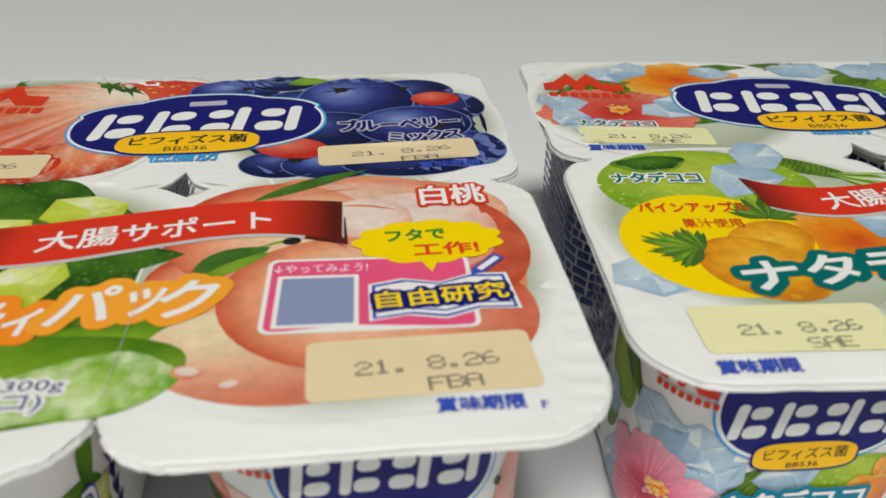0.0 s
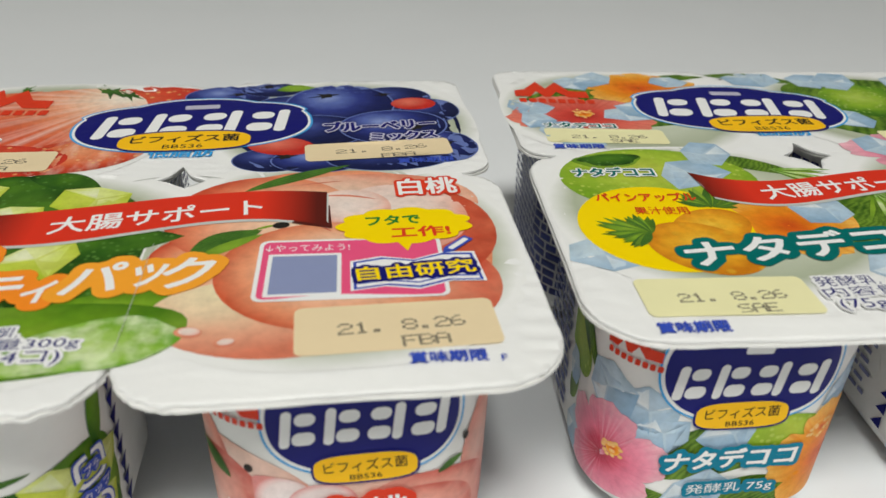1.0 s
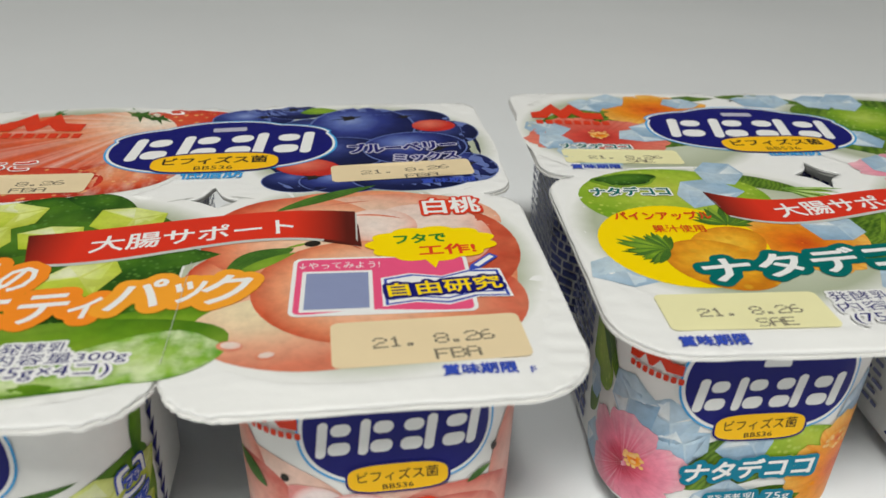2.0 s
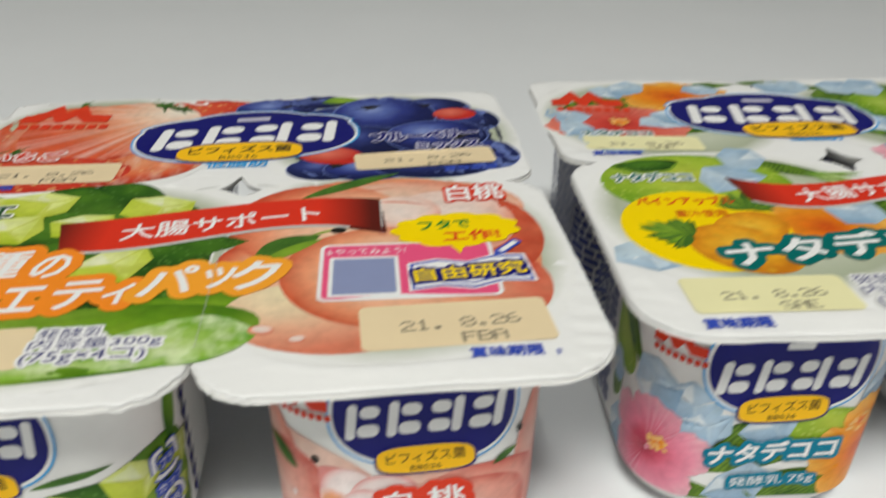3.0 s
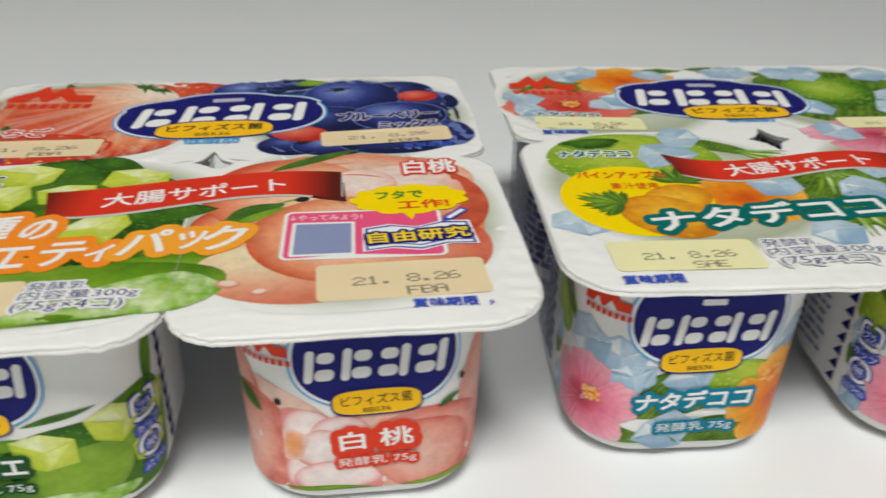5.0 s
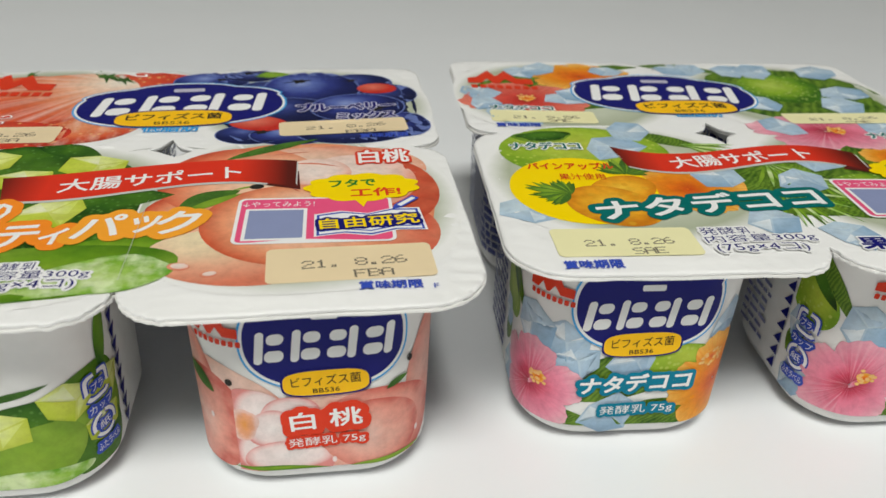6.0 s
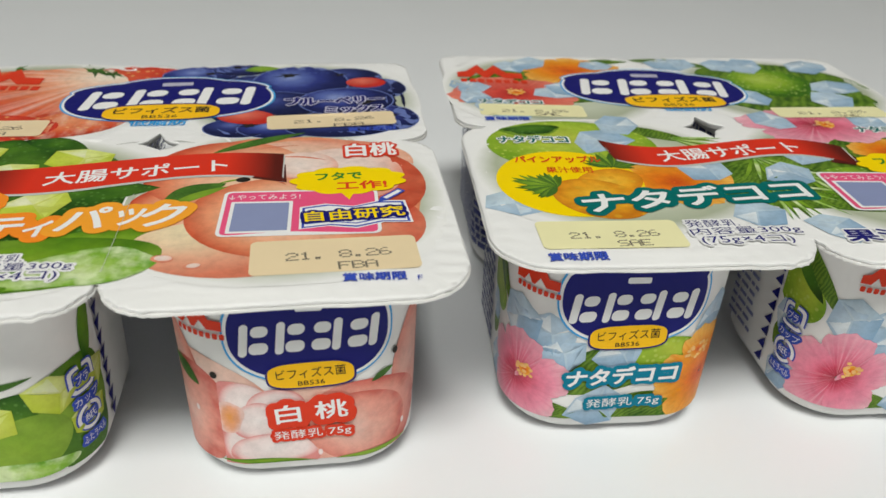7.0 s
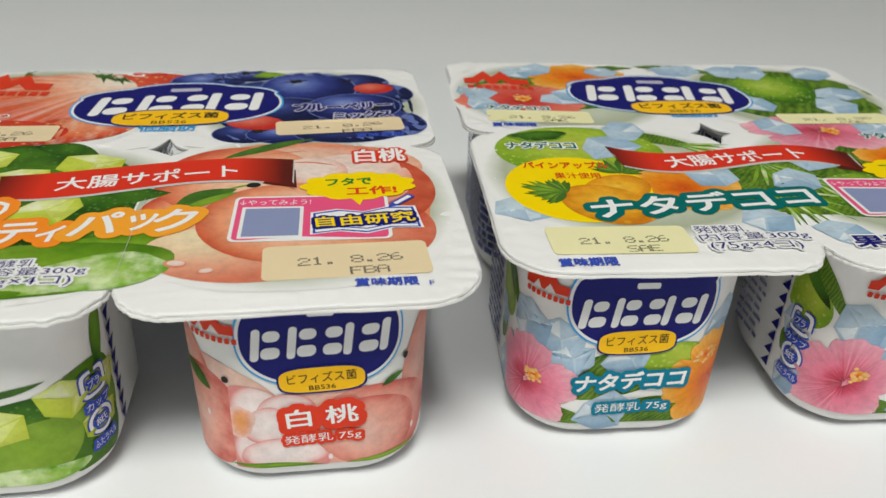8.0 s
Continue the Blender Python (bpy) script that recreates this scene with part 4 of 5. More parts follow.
    D("peach_crease", leaf_shape(3.3, -0.62, 1.1, 0.07, -10, 1.2), PEACH_RED, 4.3)
    D("peach_crease", leaf_shape(2.35, -0.12, 1.9, 0.06, 16, 1.4), PEACH_RED, 4.3)
    D("peach_crease", leaf_shape(2.6, -1.65, 0.9, 0.09, -34, 1.0), PEACH_RED, 5.3)
    D("peach", ellipse(2.05, -4.45, 1.80, 1.05, -6), PEACH_CREAM, 4.4, "printed cream-coloured peach")
    D("peach", ellipse(3.0, -3.25, 1.92, 1.68, -8), PEACH, 5, "printed peach with a stalk")
    D("leaf", leaf_shape(2.35, 0.32, 2.35, 0.34, 30), LEAF_DARK, 6, "printed green leaf")
    D("leaf", leaf_shape(1.18, -2.22, 1.45, 0.62, 38), LEAF_DARK, 7, "printed green leaf")
    D("leaf", leaf_shape(1.26, -2.34, 1.35, 0.26, 38), LEAF_LIGHT, 7.2, "lit half of the printed leaf")
    D("leaf_stem", leaf_shape(1.86, -1.66, 0.6, 0.07, 22), LEAF_LIGHT, 7.1)
    D("stalk", ellipse(2.08, -1.62, 0.15, 0.11, 10), BLACK, 7.5)
    for x, y, rx, ry, a in ((0.92, -4.78, 0.20, 0.13, -12), (1.46, -5.07, 0.15, 0.10, 10)):
        D("drop", ellipse(x, y, rx, ry, a), PEACH_RED, 6.9)
        D("drop", ellipse(x + 0.02, y + 0.02, rx * 0.8, ry * 0.75, a), PEACH_FLESH, 7.1, "printed water drop")
    # aloe
    D("aloe_leaf", leaf_shape(-3.0, -0.05, 2.4, 1.2, -10), ALOE_LEAF, 2, "printed dark green aloe leaf")
    D("aloe_leaf", leaf_shape(-5.0, -0.3, 2.4, 1.1, 8), LEAF_LIGHT, 1, "printed green aloe leaf")
    D("aloe_leaf", leaf_shape(-1.2, -2.25, 3.4, 1.2, 12), ALOE_LEAF, 3, "printed dark green aloe leaf")
    D("aloe_leaf", leaf_shape(-4.6, -1.5, 2.6, 1.5, -15), ALOE_LEAF, 2, "printed dark green aloe leaf")
    D("aloe_leaf", ellipse(-1.85, -4.85, 2.75, 0.92, 5, wob=0.012, power=2.2), LEAF_LIGHT, 6, "printed large light green aloe leaf")
    D("aloe_leaf_edge", ellipse(-0.35, -4.98, 1.22, 0.60, 12, wob=0.06, seed=4), LEAF_FROST, 6.6, "pale speckled edge of the aloe leaf")
    D("aloe_leaf_edge", ellipse(-1.9, -5.45, 1.5, 0.24, 3, wob=0.08, seed=6), LEAF_FROST, 6.5, "pale speckled edge of the aloe leaf")
    D("aloe_leaf", ellipse(-0.2, -4.05, 1.3, 0.45, 8), LEAF_LIGHT, 1.4, "printed green aloe leaf")
    D("aloe_leaf", leaf_shape(-4.9, -4.3, 2.2, 1.0, 10), ALOE_LEAF, 3, "printed dark green aloe leaf")
    for x, y, ln, w, a in ((-2.9, -1.3, 2.6, 0.9, 20), (-5.4, -2.6, 1.6, 1.0, 60), (-3.2, -3.0, 2.8, 1.0, 10), (-5.2, -3.6, 1.6, 0.9, 30), (-0.9, -1.9, 1.6, 0.8, 35), (-2.1, 0.35, 1.7, 0.7, -25)):
        D("aloe_leaf", leaf_shape(x, y, ln, w, a), ALOE_LEAF if y > -3 else LEAF_LIGHT, 2.5, "printed green aloe leaf")
    for k, (x, y, r) in enumerate(((-5.0, -0.1, 0.6), (-2.7, -1.0, 0.55), (-5.6, -1.7, 0.55), (-3.3, -2.9, 0.6), (-3.75, -0.05, 0.72), (-4.0, -1.15, 0.62), (-1.45, -0.42, 0.72), (-1.8, -2.55, 0.7), (-5.3, -0.95, 0.6), (-4.3, -4.1, 0.6))):
        crystal("aloe_cube", x, y, r, [CUBE_TOP, CUBE_L, CUBE_R, CUBE_PALE], lid, S, 5 + 0.12 * k, 8 + 25 * math.sin(3 * k), k)
    lid_common(lid, S, (-0.1, 3.38, 2.55, 1.5, 4), (-0.17, 2.36, 1.4, 0.52), (-0.15, 1.68))
    maker_mark(-4.7, 4.95, 2.1, 1.7, lid, S, 11, -2)
    ribbon([(-3.11, -0.95), (-1.46, -0.69), (0.25, -0.42), (1.81, -0.26), (2.89, -0.39)], [(-2.85, -2.01), (-1.26, -1.92), (0.12, -1.56), (1.26, -1.39), (2.88, -1.7)], lid, S, 13)
    lettering("ribbon_character", "大腸サポート", -0.1, -1.15, 3.65, 0.62, WHITE, lid, S, 15, 8, 0.014, 0.05, split=True)
    for k, (ch, x, y, w, h, a) in enumerate((("４", -4.80, -2.12, 0.82, 1.36, 0), ("種", -3.71, -2.42, 0.92, 0.92, 2), ("の", -2.80, -2.53, 0.58, 0.80, 0), ("バ", -4.62, -3.55, 0.74, 0.80, 0),
                                             ("ラ", -3.80, -3.53, 0.68, 0.78, 2), ("エ", -3.00, -3.57, 0.68, 0.76, 3), ("テ", -2.12, -3.50, 0.76, 0.84, 4), ("ィ", -1.47, -3.55, 0.46, 0.60, 6),
                                             ("パ", -0.72, -3.20, 0.88, 0.86, 6), ("ッ", 0.10, -3.18, 0.52, 0.66, 6), ("ク", 0.70, -3.13, 0.80, 0.90, 6))):
        lettering("title_character", ch, x, y, w, h, WHITE, lid, S, 16 + 0.05 * k, a, 0.022, 0.14, [(ORANGE if k < 8 else AMBER_ORANGE, 0.22)])
    date_stamp(2.42, -5.47, 5.40, -4.28, BEIGE, "FBA", lid, S, 9)
    date_stamp(-5.45, -5.5, -2.4, -4.42, BEIGE, "FBA", lid, S, 9)
    date_stamp(-5.72, 0.95, -2.65, 1.98, BEIGE, "FBA", lid, S, 9, 0)
    date_stamp(2.42, 1.2, 5.56, 2.12, BEIGE, "FBA", lid, S, 9, 3)
    lettering("expiry_text", "賞味期限", 4.56, -5.68, 1.1, 0.27, BLUE, lid, S, 12, 0, 0.03)
    lettering("expiry_text", "賞味期限", -5.15, 0.78, 1.2, 0.26, BLUE, lid, S, 12, 0, 0.03)
    lettering("expiry_text", "賞味期限", 4.95, 1.02, 1.2, 0.26, BLUE, lid, S, 12, 0, 0.03)
    lettering("small_letter", "F", 5.33, -5.76, 0.09, 0.14, BLUE, lid, S, 12, 0, 0.01)
    lettering("info_text", "発酵乳", -1.88, -4.62, 0.98, 0.3, NAVY, lid, S, 14, 0, 0.013, 0, [(WHITE, 0.05)])
    lettering("info_text", "内容量300g", -1.45, -4.92, 1.9, 0.32, NAVY, lid, S, 17, 0, 0.013, 0, [(WHITE, 0.05)])
    lettering("info_text", "(75g×4コ)", -1.55, -5.26, 1.75, 0.34, NAVY, lid, S, 20, 0, 0.013, 0, [(WHITE, 0.05)])
    lettering("flavour_character", "白桃", 4.83, -0.25, 1.15, 0.72, WHITE, lid, S, 18, 0, 0.02, 0, [(RED, 0.08)], split=True)
    lettering("flavour_character", "いちご", -4.87, 2.5, 1.6, 0.55, RED, lid, S, 18, 0, 0.03, 0, [(WHITE, 0.06)], split=True)
    lettering("flavour_character", "ブルーベリー", 4.1, 3.08, 2.55, 0.6, NAVY, lid, S, 18, 2, 0.03, 0, [(LILAC, 0.06)], split=True)
    lettering("flavour_character", "ミックス", 4.6, 2.4, 1.5, 0.5, NAVY, lid, S, 18, 2, 0.03, 0, [(LILAC, 0.06)], split=True)
    lettering("flavour_character", "アロエ", -4.9, -0.38, 1.5, 0.55, DKGREEN, lid, S, 18, 2, 0.03, 0, [(WHITE, 0.06)], split=True)
    craft_panel(lid, S, 1.75, -4.12, 4.82, -2.22)
    # shade of the lid's creases beside the hole, painted as grey arcs
    for sx in (-1, 1):
        D("crease_shade", leaf_shape(sx * 0.62, HOLE + 0.12, 0.55, 0.05, -18 * sx), SHADE, 3)
    # tear score
    D("score_line", [(-0.004, -5.2), (0.004, -5.2), (0.004, -2.2), (-0.004, -2.2)], SHADE, 26)


def art_tropical(lid):
    """Nata de coco, pineapple, hibiscus, ice and green fruit."""
    S = on_lid
    D = lambda name, loop, mat, layer, label="": decal(name, [loop], [mat], lid, S, layer, label)
    for x, y, rx, ry in ((-3.4, 3.2, 3.0, 2.9), (3.3, 3.2, 3.0, 2.9), (3.2, -2.4, 3.1, 3.3), (-3.0, -2.2, 3.2, 3.0)):
        D("halo", ellipse(x, y, rx, ry, power=2.6), HALO, 0.5)
    for k, (x, y, ln, w, a) in enumerate(((0.9, 5.6, 2.6, 0.7, -15), (5.4, 4.2, 2.4, 0.7, -50), (-5.3, 2.2, 1.6, 0.5, -20), (-2.2, 0.0, 2.2, 0.7, -20), (0.3, -2.6, 3.2, 1.1, 15), (1.3, -3.9, 2.6, 1.0, -20),
                                          (4.8, -1.2, 2.2, 0.8, 40), (2.0, 4.9, 1.6, 0.6, 30), (-1.6, -0.2, 2.4, 0.6, -28), (0.9, -2.2, 2.6, 0.7, 35), (1.9, -3.3, 2.2, 0.9, -35), (-1.3, 5.6, 1.8, 0.5, 10), (4.9, 3.2, 1.8, 0.7, -30), (0.2, -3.3, 2.6, 0.9, -12))):
        D("leaf", leaf_shape(x, y, ln, w, a), PALM, 1 + 0.1 * k, "printed green palm leaf")
    for x, y, rx, ry, a, m in ((0.9, -2.75, 2.5, 1.35, 8, PALM), (4.1, -1.5, 1.6, 1.5, 0, PALM), (3.4, 3.3, 2.5, 2.3, 0, PALM), (-3.4, 3.7, 2.2, 1.7, 0, PALM), (4.2, -4.0, 1.6, 1.4, 0, PALM)):
        D("foliage", ellipse(x, y, rx, ry, a, wob=0.06, seed=int(10 * ry)), m, 0.9, "printed green foliage")
    rnd = random.Random(11)
    for x, y, way, count, size in ((0.2, -3.0, -60, 15, 1.9), (0.5, -1.5, -75, 13, 1.7), (1.2, -2.4, -40, 12, 1.6), (-1.2, -0.4, -25, 9, 1.5)):
        for k in range(count):
            a = way + (k - count / 2) * 7 + rnd.uniform(-3, 3)
            ln = size * rnd.uniform(0.75, 1.0)
            D("palm_blade", leaf_shape(x + 0.5 * ln * math.cos(radians(a)), y + 0.5 * ln * math.sin(radians(a)), ln, 0.10, a), (LEAF_LIGHT, PALM, LEAF_FROST)[k % 3], 2.5 + 0.04 * k, "thin printed palm blade")
    D("orange_fruit", ellipse(-1.75, -2.55, 1.25, 1.2, 0), HIB_ORANGE, 2.4, "printed orange blossom")
    D("green_fruit", ellipse(-3.7, -0.85, 2.05, 1.5, 0), KIWI, 2.2, "printed green fruit")
    D("green_fruit_core", ellipse(-4.55, 0.05, 0.75, 0.36, 8, wob=0.06), LEAF_LIGHT, 2.5)
    D("green_fruit_core", ellipse(-4.5, 0.08, 0.66, 0.29, 8, wob=0.1), ALOE_LEAF, 2.7)
    D("lime", ellipse(3.4, 3.9, 1.25, 1.25), LIME, 2.3, "printed green lime")
    D("lime", ellipse(2.5, -3.2, 1.2, 1.1), LIME, 2.3, "printed green lime")
    D("lime", ellipse(4.6, -3.9, 1.0, 0.9), KIWI, 2.4, "printed green fruit")
    hibiscus(-2.5, 4.85, 1.6, [HIB_ORANGE], lid, S, 3, 10, 0.75, "hibiscus", "printed orange hibiscus")
    hibiscus(-4.5, 2.75, 1.75, [HIB_RED], lid, S, 3.2, 40, 0.85, "hibiscus", "printed red hibiscus")
    hibiscus(3.0, 0.45, 2.0, [HIB_PINK, HIB_PINK_LOW], lid, S, 3.2, 20, 0.62, "hibiscus", "printed pink hibiscus")
    pollen(3.35, 0.5, 0.3, lid, S, 5.6)
    pollen(-4.4, 2.95, 0.3, lid, S, 5.6)
    hibiscus(-1.9, -2.9, 1.25, [HIB_ORANGE], lid, S, 3.1, 0, 0.95, "hibiscus", "printed orange hibiscus")
    hibiscus(4.0, -1.3, 0.9, [HIB_ORANGE], lid, S, 3.1, 15, 1.0, "hibiscus", "printed orange hibiscus")
    D("pineapple_field", ellipse(-4.2, -2.85, 1.6, 1.62, -30), YELLOW, 5, "yellow oval with printed pineapples")
    D("pineapple", ellipse(-3.75, -3.65, 1.05, 0.85, -40), PINE, 6, "printed pineapple")
    D("pineapple", ellipse(-3.35, -2.9, 0.85, 0.62, 35), PINE, 5.6, "printed pineapple")
    for x, y, way, size in ((-4.55, -3.1, 160, 1.1), (-3.1, -2.1, 70, 1.0)):
        rnd = random.Random(int(way))
        for k in range(22):
            a = way + (k - 10.5) * 8 + rnd.uniform(-6, 6)
            ln = size * rnd.uniform(0.75, 1.0) * (1 - 0.35 * abs(k - 10.5) / 10.5)
            D("crown_blade", leaf_shape(x + 0.5 * ln * math.cos(radians(a)), y + 0.42 * ln * math.sin(radians(a)), ln, 0.17, a), (LEAF_DARK, PALM, LEAF_LIGHT)[k % 3], 6.4 + 0.09 * k, "printed pineapple crown blade")
    for k, (x, y, r) in enumerate(((-0.98, -2.35, 0.62), (0.91, -2.5, 0.62), (-0.63, -4.4, 0.64), (0.75, -5.0, 0.6), (-5.55, -3.75, 0.65), (-2.95, -0.6, 0.75), (-2.3, 0.45, 0.65), (-4.85, 1.25, 0.6), (-5.65, 3.4, 0.6),
                                   (0.83, 5.55, 0.75), (5.2, 5.3, 0.75), (4.5, 2.4, 0.7), (-4.2, 5.2, 0.5), (-3.3, 2.9, 0.6), (-5.2, 1.9, 0.55), (2.4, 5.5, 0.6), (1.9, 0.75, 0.6), (-1.6, 5.3, 0.5), (-2.75, 3.3, 0.75), (-3.6, 5.5, 0.6), (-5.6, 2.5, 0.55), (2.2, 2.6, 0.65), (5.1, 3.4, 0.7), (1.9, -1.3, 0.7), (3.2, 5.4, 0.7), (4.6, 0.6, 0.6))):
        crystal("ice_cube", x, y, r, [ICE_TOP, ICE_L, ICE_R, ICE_PALE], lid, S, 4 + 0.08 * k, 10 + 40 * k, 20 + k)
    lid_common(lid, S, (-0.4, 3.25, 2.55, 1.5, -3), (-0.12, 2.15, 1.4, 0.5), (0.0, 1.62))
    maker_mark(-4.95, 4.35, 1.9, 1.6, lid, S, 11, -3)
    ribbon([(-3.03, -0.6), (-1.35, -1.0), (1.05, -0.55), (2.95, -0.95)], [(-2.9, -1.7), (-0.96, -1.95), (1.33, -1.42), (2.85, -2.0)], lid, S, 13)
    lettering("ribbon_character", "大腸サポート", 0.0, -1.27, 3.7, 0.62, WHITE, lid, S, 15, 9, 0.014, 0.05, split=True)
    lettering("title_character", "ナタデココ", -1.65, -3.6, 5.1, 0.85, WHITE, lid, S, 16, 7, 0.024, 0.1, [(TEAL, 0.18)], split=True)
    date_stamp(-5.35, -5.74, -2.55, -4.66, CREAM, "SAE", lid, S, 9, 0)
    date_stamp(-5.62, 0.98, -2.85, 1.88, CREAM, "SAE", lid, S, 9, -3)
    date_stamp(2.35, 0.98, 5.45, 1.75, CREAM, "SAE", lid, S, 9, 0)
    lettering("expiry_text", "賞味期限", -4.77, -6.0, 1.12, 0.27, BLUE, lid, S, 12, 1, 0.03)
    lettering("expiry_text", "賞味期限", -5.0, 0.8, 1.15, 0.26, BLUE, lid, S, 12, -2, 0.03)
    lettering("info_text", "発酵乳", -1.83, -4.85, 1.1, 0.32, NAVY, lid, S, 14, 1, 0.013, 0, [(WHITE, 0.05)])
    lettering("info_text", "内容量300g", -1.25, -5.16, 2.28, 0.34, NAVY, lid, S, 17, 3, 0.013, 0, [(WHITE, 0.05)])
    lettering("info_text", "(75g×4コ)", -1.37, -5.54, 1.86, 0.34, NAVY, lid, S, 20, 2, 0.013, 0, [(WHITE, 0.05)])
    lettering("flavour_character", "ナタデココ", -4.6, -0.58, 1.7, 0.42, TEAL, lid, S, 18, 0, 0.03, 0, [(WHITE, 0.05)], split=True)
    lettering("flavour_character", "ナタデココ", -4.7, 2.1, 1.7, 0.36, TEAL, lid, S, 18, -2, 0.03, 0, [(WHITE, 0.05)], split=True)
    lettering("flavour_character", "ナタデココ", 4.8, 0.1, 1.7, 0.42, TEAL, lid, S, 18, -2, 0.03, 0, [(WHITE, 0.05)], split=True)
    lettering("fruit_text", "パインアップル", -4.25, -1.72, 2.0, 0.36, RED, lid, S, 18, 0, 0.018)
    lettering("fruit_text", "果汁使用", -4.1, -2.28, 1.05, 0.32, RED, lid, S, 18, 0, 0.018)
    lettering("juice_text", "果汁", 1.35, -5.37, 1.4, 0.5, NAVY, lid, S, 18, 0, 0.03, 0, [(WHITE, 0.06)])
    craft_panel(lid, S, 1.5, -4.35, 4.57, -2.45)


# ---------------------------------------------------------------- cup labels
def cup_common(cup, S, o, zl=4.12):
    decal("brand_rim", [cloud(o, 4.24, 1.5, 1.14, 5, 0.06, up=0.35, power=2.35)], [WHITE], cup, S, 8)
    decal("brand_glow", [cloud(o, 4.24, 1.54, 1.18, 5, 0.06, up=0.35, power=2.35)], [SKY], cup, S, 7)
    decal("brand_field", [cloud(o, 4.24, 1.44, 1.08, 5, 0.06, up=0.35, power=2.35)], [NAVY], cup, S, 9, "navy blue cloud-edged field")
    brand_bars(o, zl + 0.03, 2.62, 0.80, WHITE, cup, S, 11, 2)
    decal("small_bar", [rrect(o - 0.22, zl + 0.58, o + 0.25, zl + 0.72, 0.04)], [WHITE], cup, S, 11)
    decal("badge_rim", [ellipse(o, 3.26, 0.84, 0.33, 2, power=3.4)], [NAVY], cup, S, 12)
    decal("badge", [ellipse(o, 3.26, 0.80, 0.29, 2, power=3.4)], [AMBER], cup, S, 13, "amber yellow rounded badge")
    lettering("badge_text", "ビフィズス菌", o, 3.32, 1.3, 0.25, BLACK, cup, S, 15, 3, 0.02)
    lettering("badge_code", "BB536", o, 3.08, 0.5, 0.11, BLACK, cup, S, 15, 3, 0.01)
    maker_mark(o - 1.98, 4.45, 0.95, 0.72, cup, S, 9, -2)


def triangles_and_marks(cup, S, s0, sign):
    """The label's seam: a row of small navy triangles and the recycling marks beside it."""
    for i in range(11):
        z = 1.1 + 0.365 * i
        tri = [(s0 - 0.14, z + 0.30), (s0 - 0.02, z), (s0 + 0.24, z + 0.30)] if sign > 0 else [(s0 - 0.28, z), (s0 + 0.04, z), (s0, z + 0.30)]
        decal("seam_triangle", [tri], [NAVY], cup, S, 9, "", 0.5)
    m = s0 + (-0.95 if sign > 0 else 0.72)

    def arrows(cy, r, w, power, mat, layer):
        """Three bent arrows round in a ring."""
        for k in range(3):
            outer, inner = [], []
            for q in range(9):
                a = radians(100 + 120 * k + 100 * q / 8)
                e = (abs(math.cos(a)) ** power + abs(math.sin(a)) ** power) ** (-1 / power)
                outer.append((m + (r + w) * e * math.cos(a), cy + (r + w) * e * math.sin(a)))
                inner.append((m + (r - w) * e * math.cos(a), cy + (r - w) * e * math.sin(a)))
            decal("recycling_arrow", [outer + inner[::-1]], [mat], cup, S, layer, "white recycling arrow with a blue edge", 0.3)

    for cy, r, power, sign_text, under in ((2.92, 0.27, 5, "プラ", "カップ"), (1.98, 0.27, 2, "紙", "ふたラベル")):
        arrows(cy, r, 0.075, power, BLUE, 9)
        arrows(cy, r, 0.04, power, WHITE, 10)
        lettering("recycling_text", sign_text, m, cy, 0.3, 0.2, WHITE, cup, S, 12, 0, 0.02, 0, [(BLUE, 0.05)])
        lettering("recycling_text", under, m + 0.02, cy - 0.5, 0.6, 0.19, WHITE, cup, S, 12, 0, 0.02, 0, [(BLUE, 0.06)])


def side_print(cup, S, s0, s1, tall=0.11, mat=None):
    """Rows of small print that cannot be read, as bars. On the back cups they also paint in shade."""
    rnd = random.Random(7)
    z = 4.75
    while z > 1.2:
        s, row = s0, []
        while s < s1 - 0.15:
            e = min(s + rnd.uniform(0.15, 0.5), s1)
            row.append(rrect(s, z - tall, e, z + 0.05, 0.02))
            s = e + 0.06
        decal("print_and_shade_row", row, [mat or PRINTBLUE], cup, S, 8, "row of small blue print; on back cups also their shade", 0.5)
        z -= 0.24


LABEL_LOW, LABEL_TOP = 0.54, 4.75     # the sleeve's edges
DROP = 0.48                            # how far the print sits below its drawing heights


def clipped(loop):
    return [(x, min(max(y, LABEL_LOW + DROP + 0.03), LABEL_TOP + DROP)) for x, y in loop]


def on_cup(s, z, off):
    return cup_point(s, z - DROP, off * 2.2 + 0.00035)


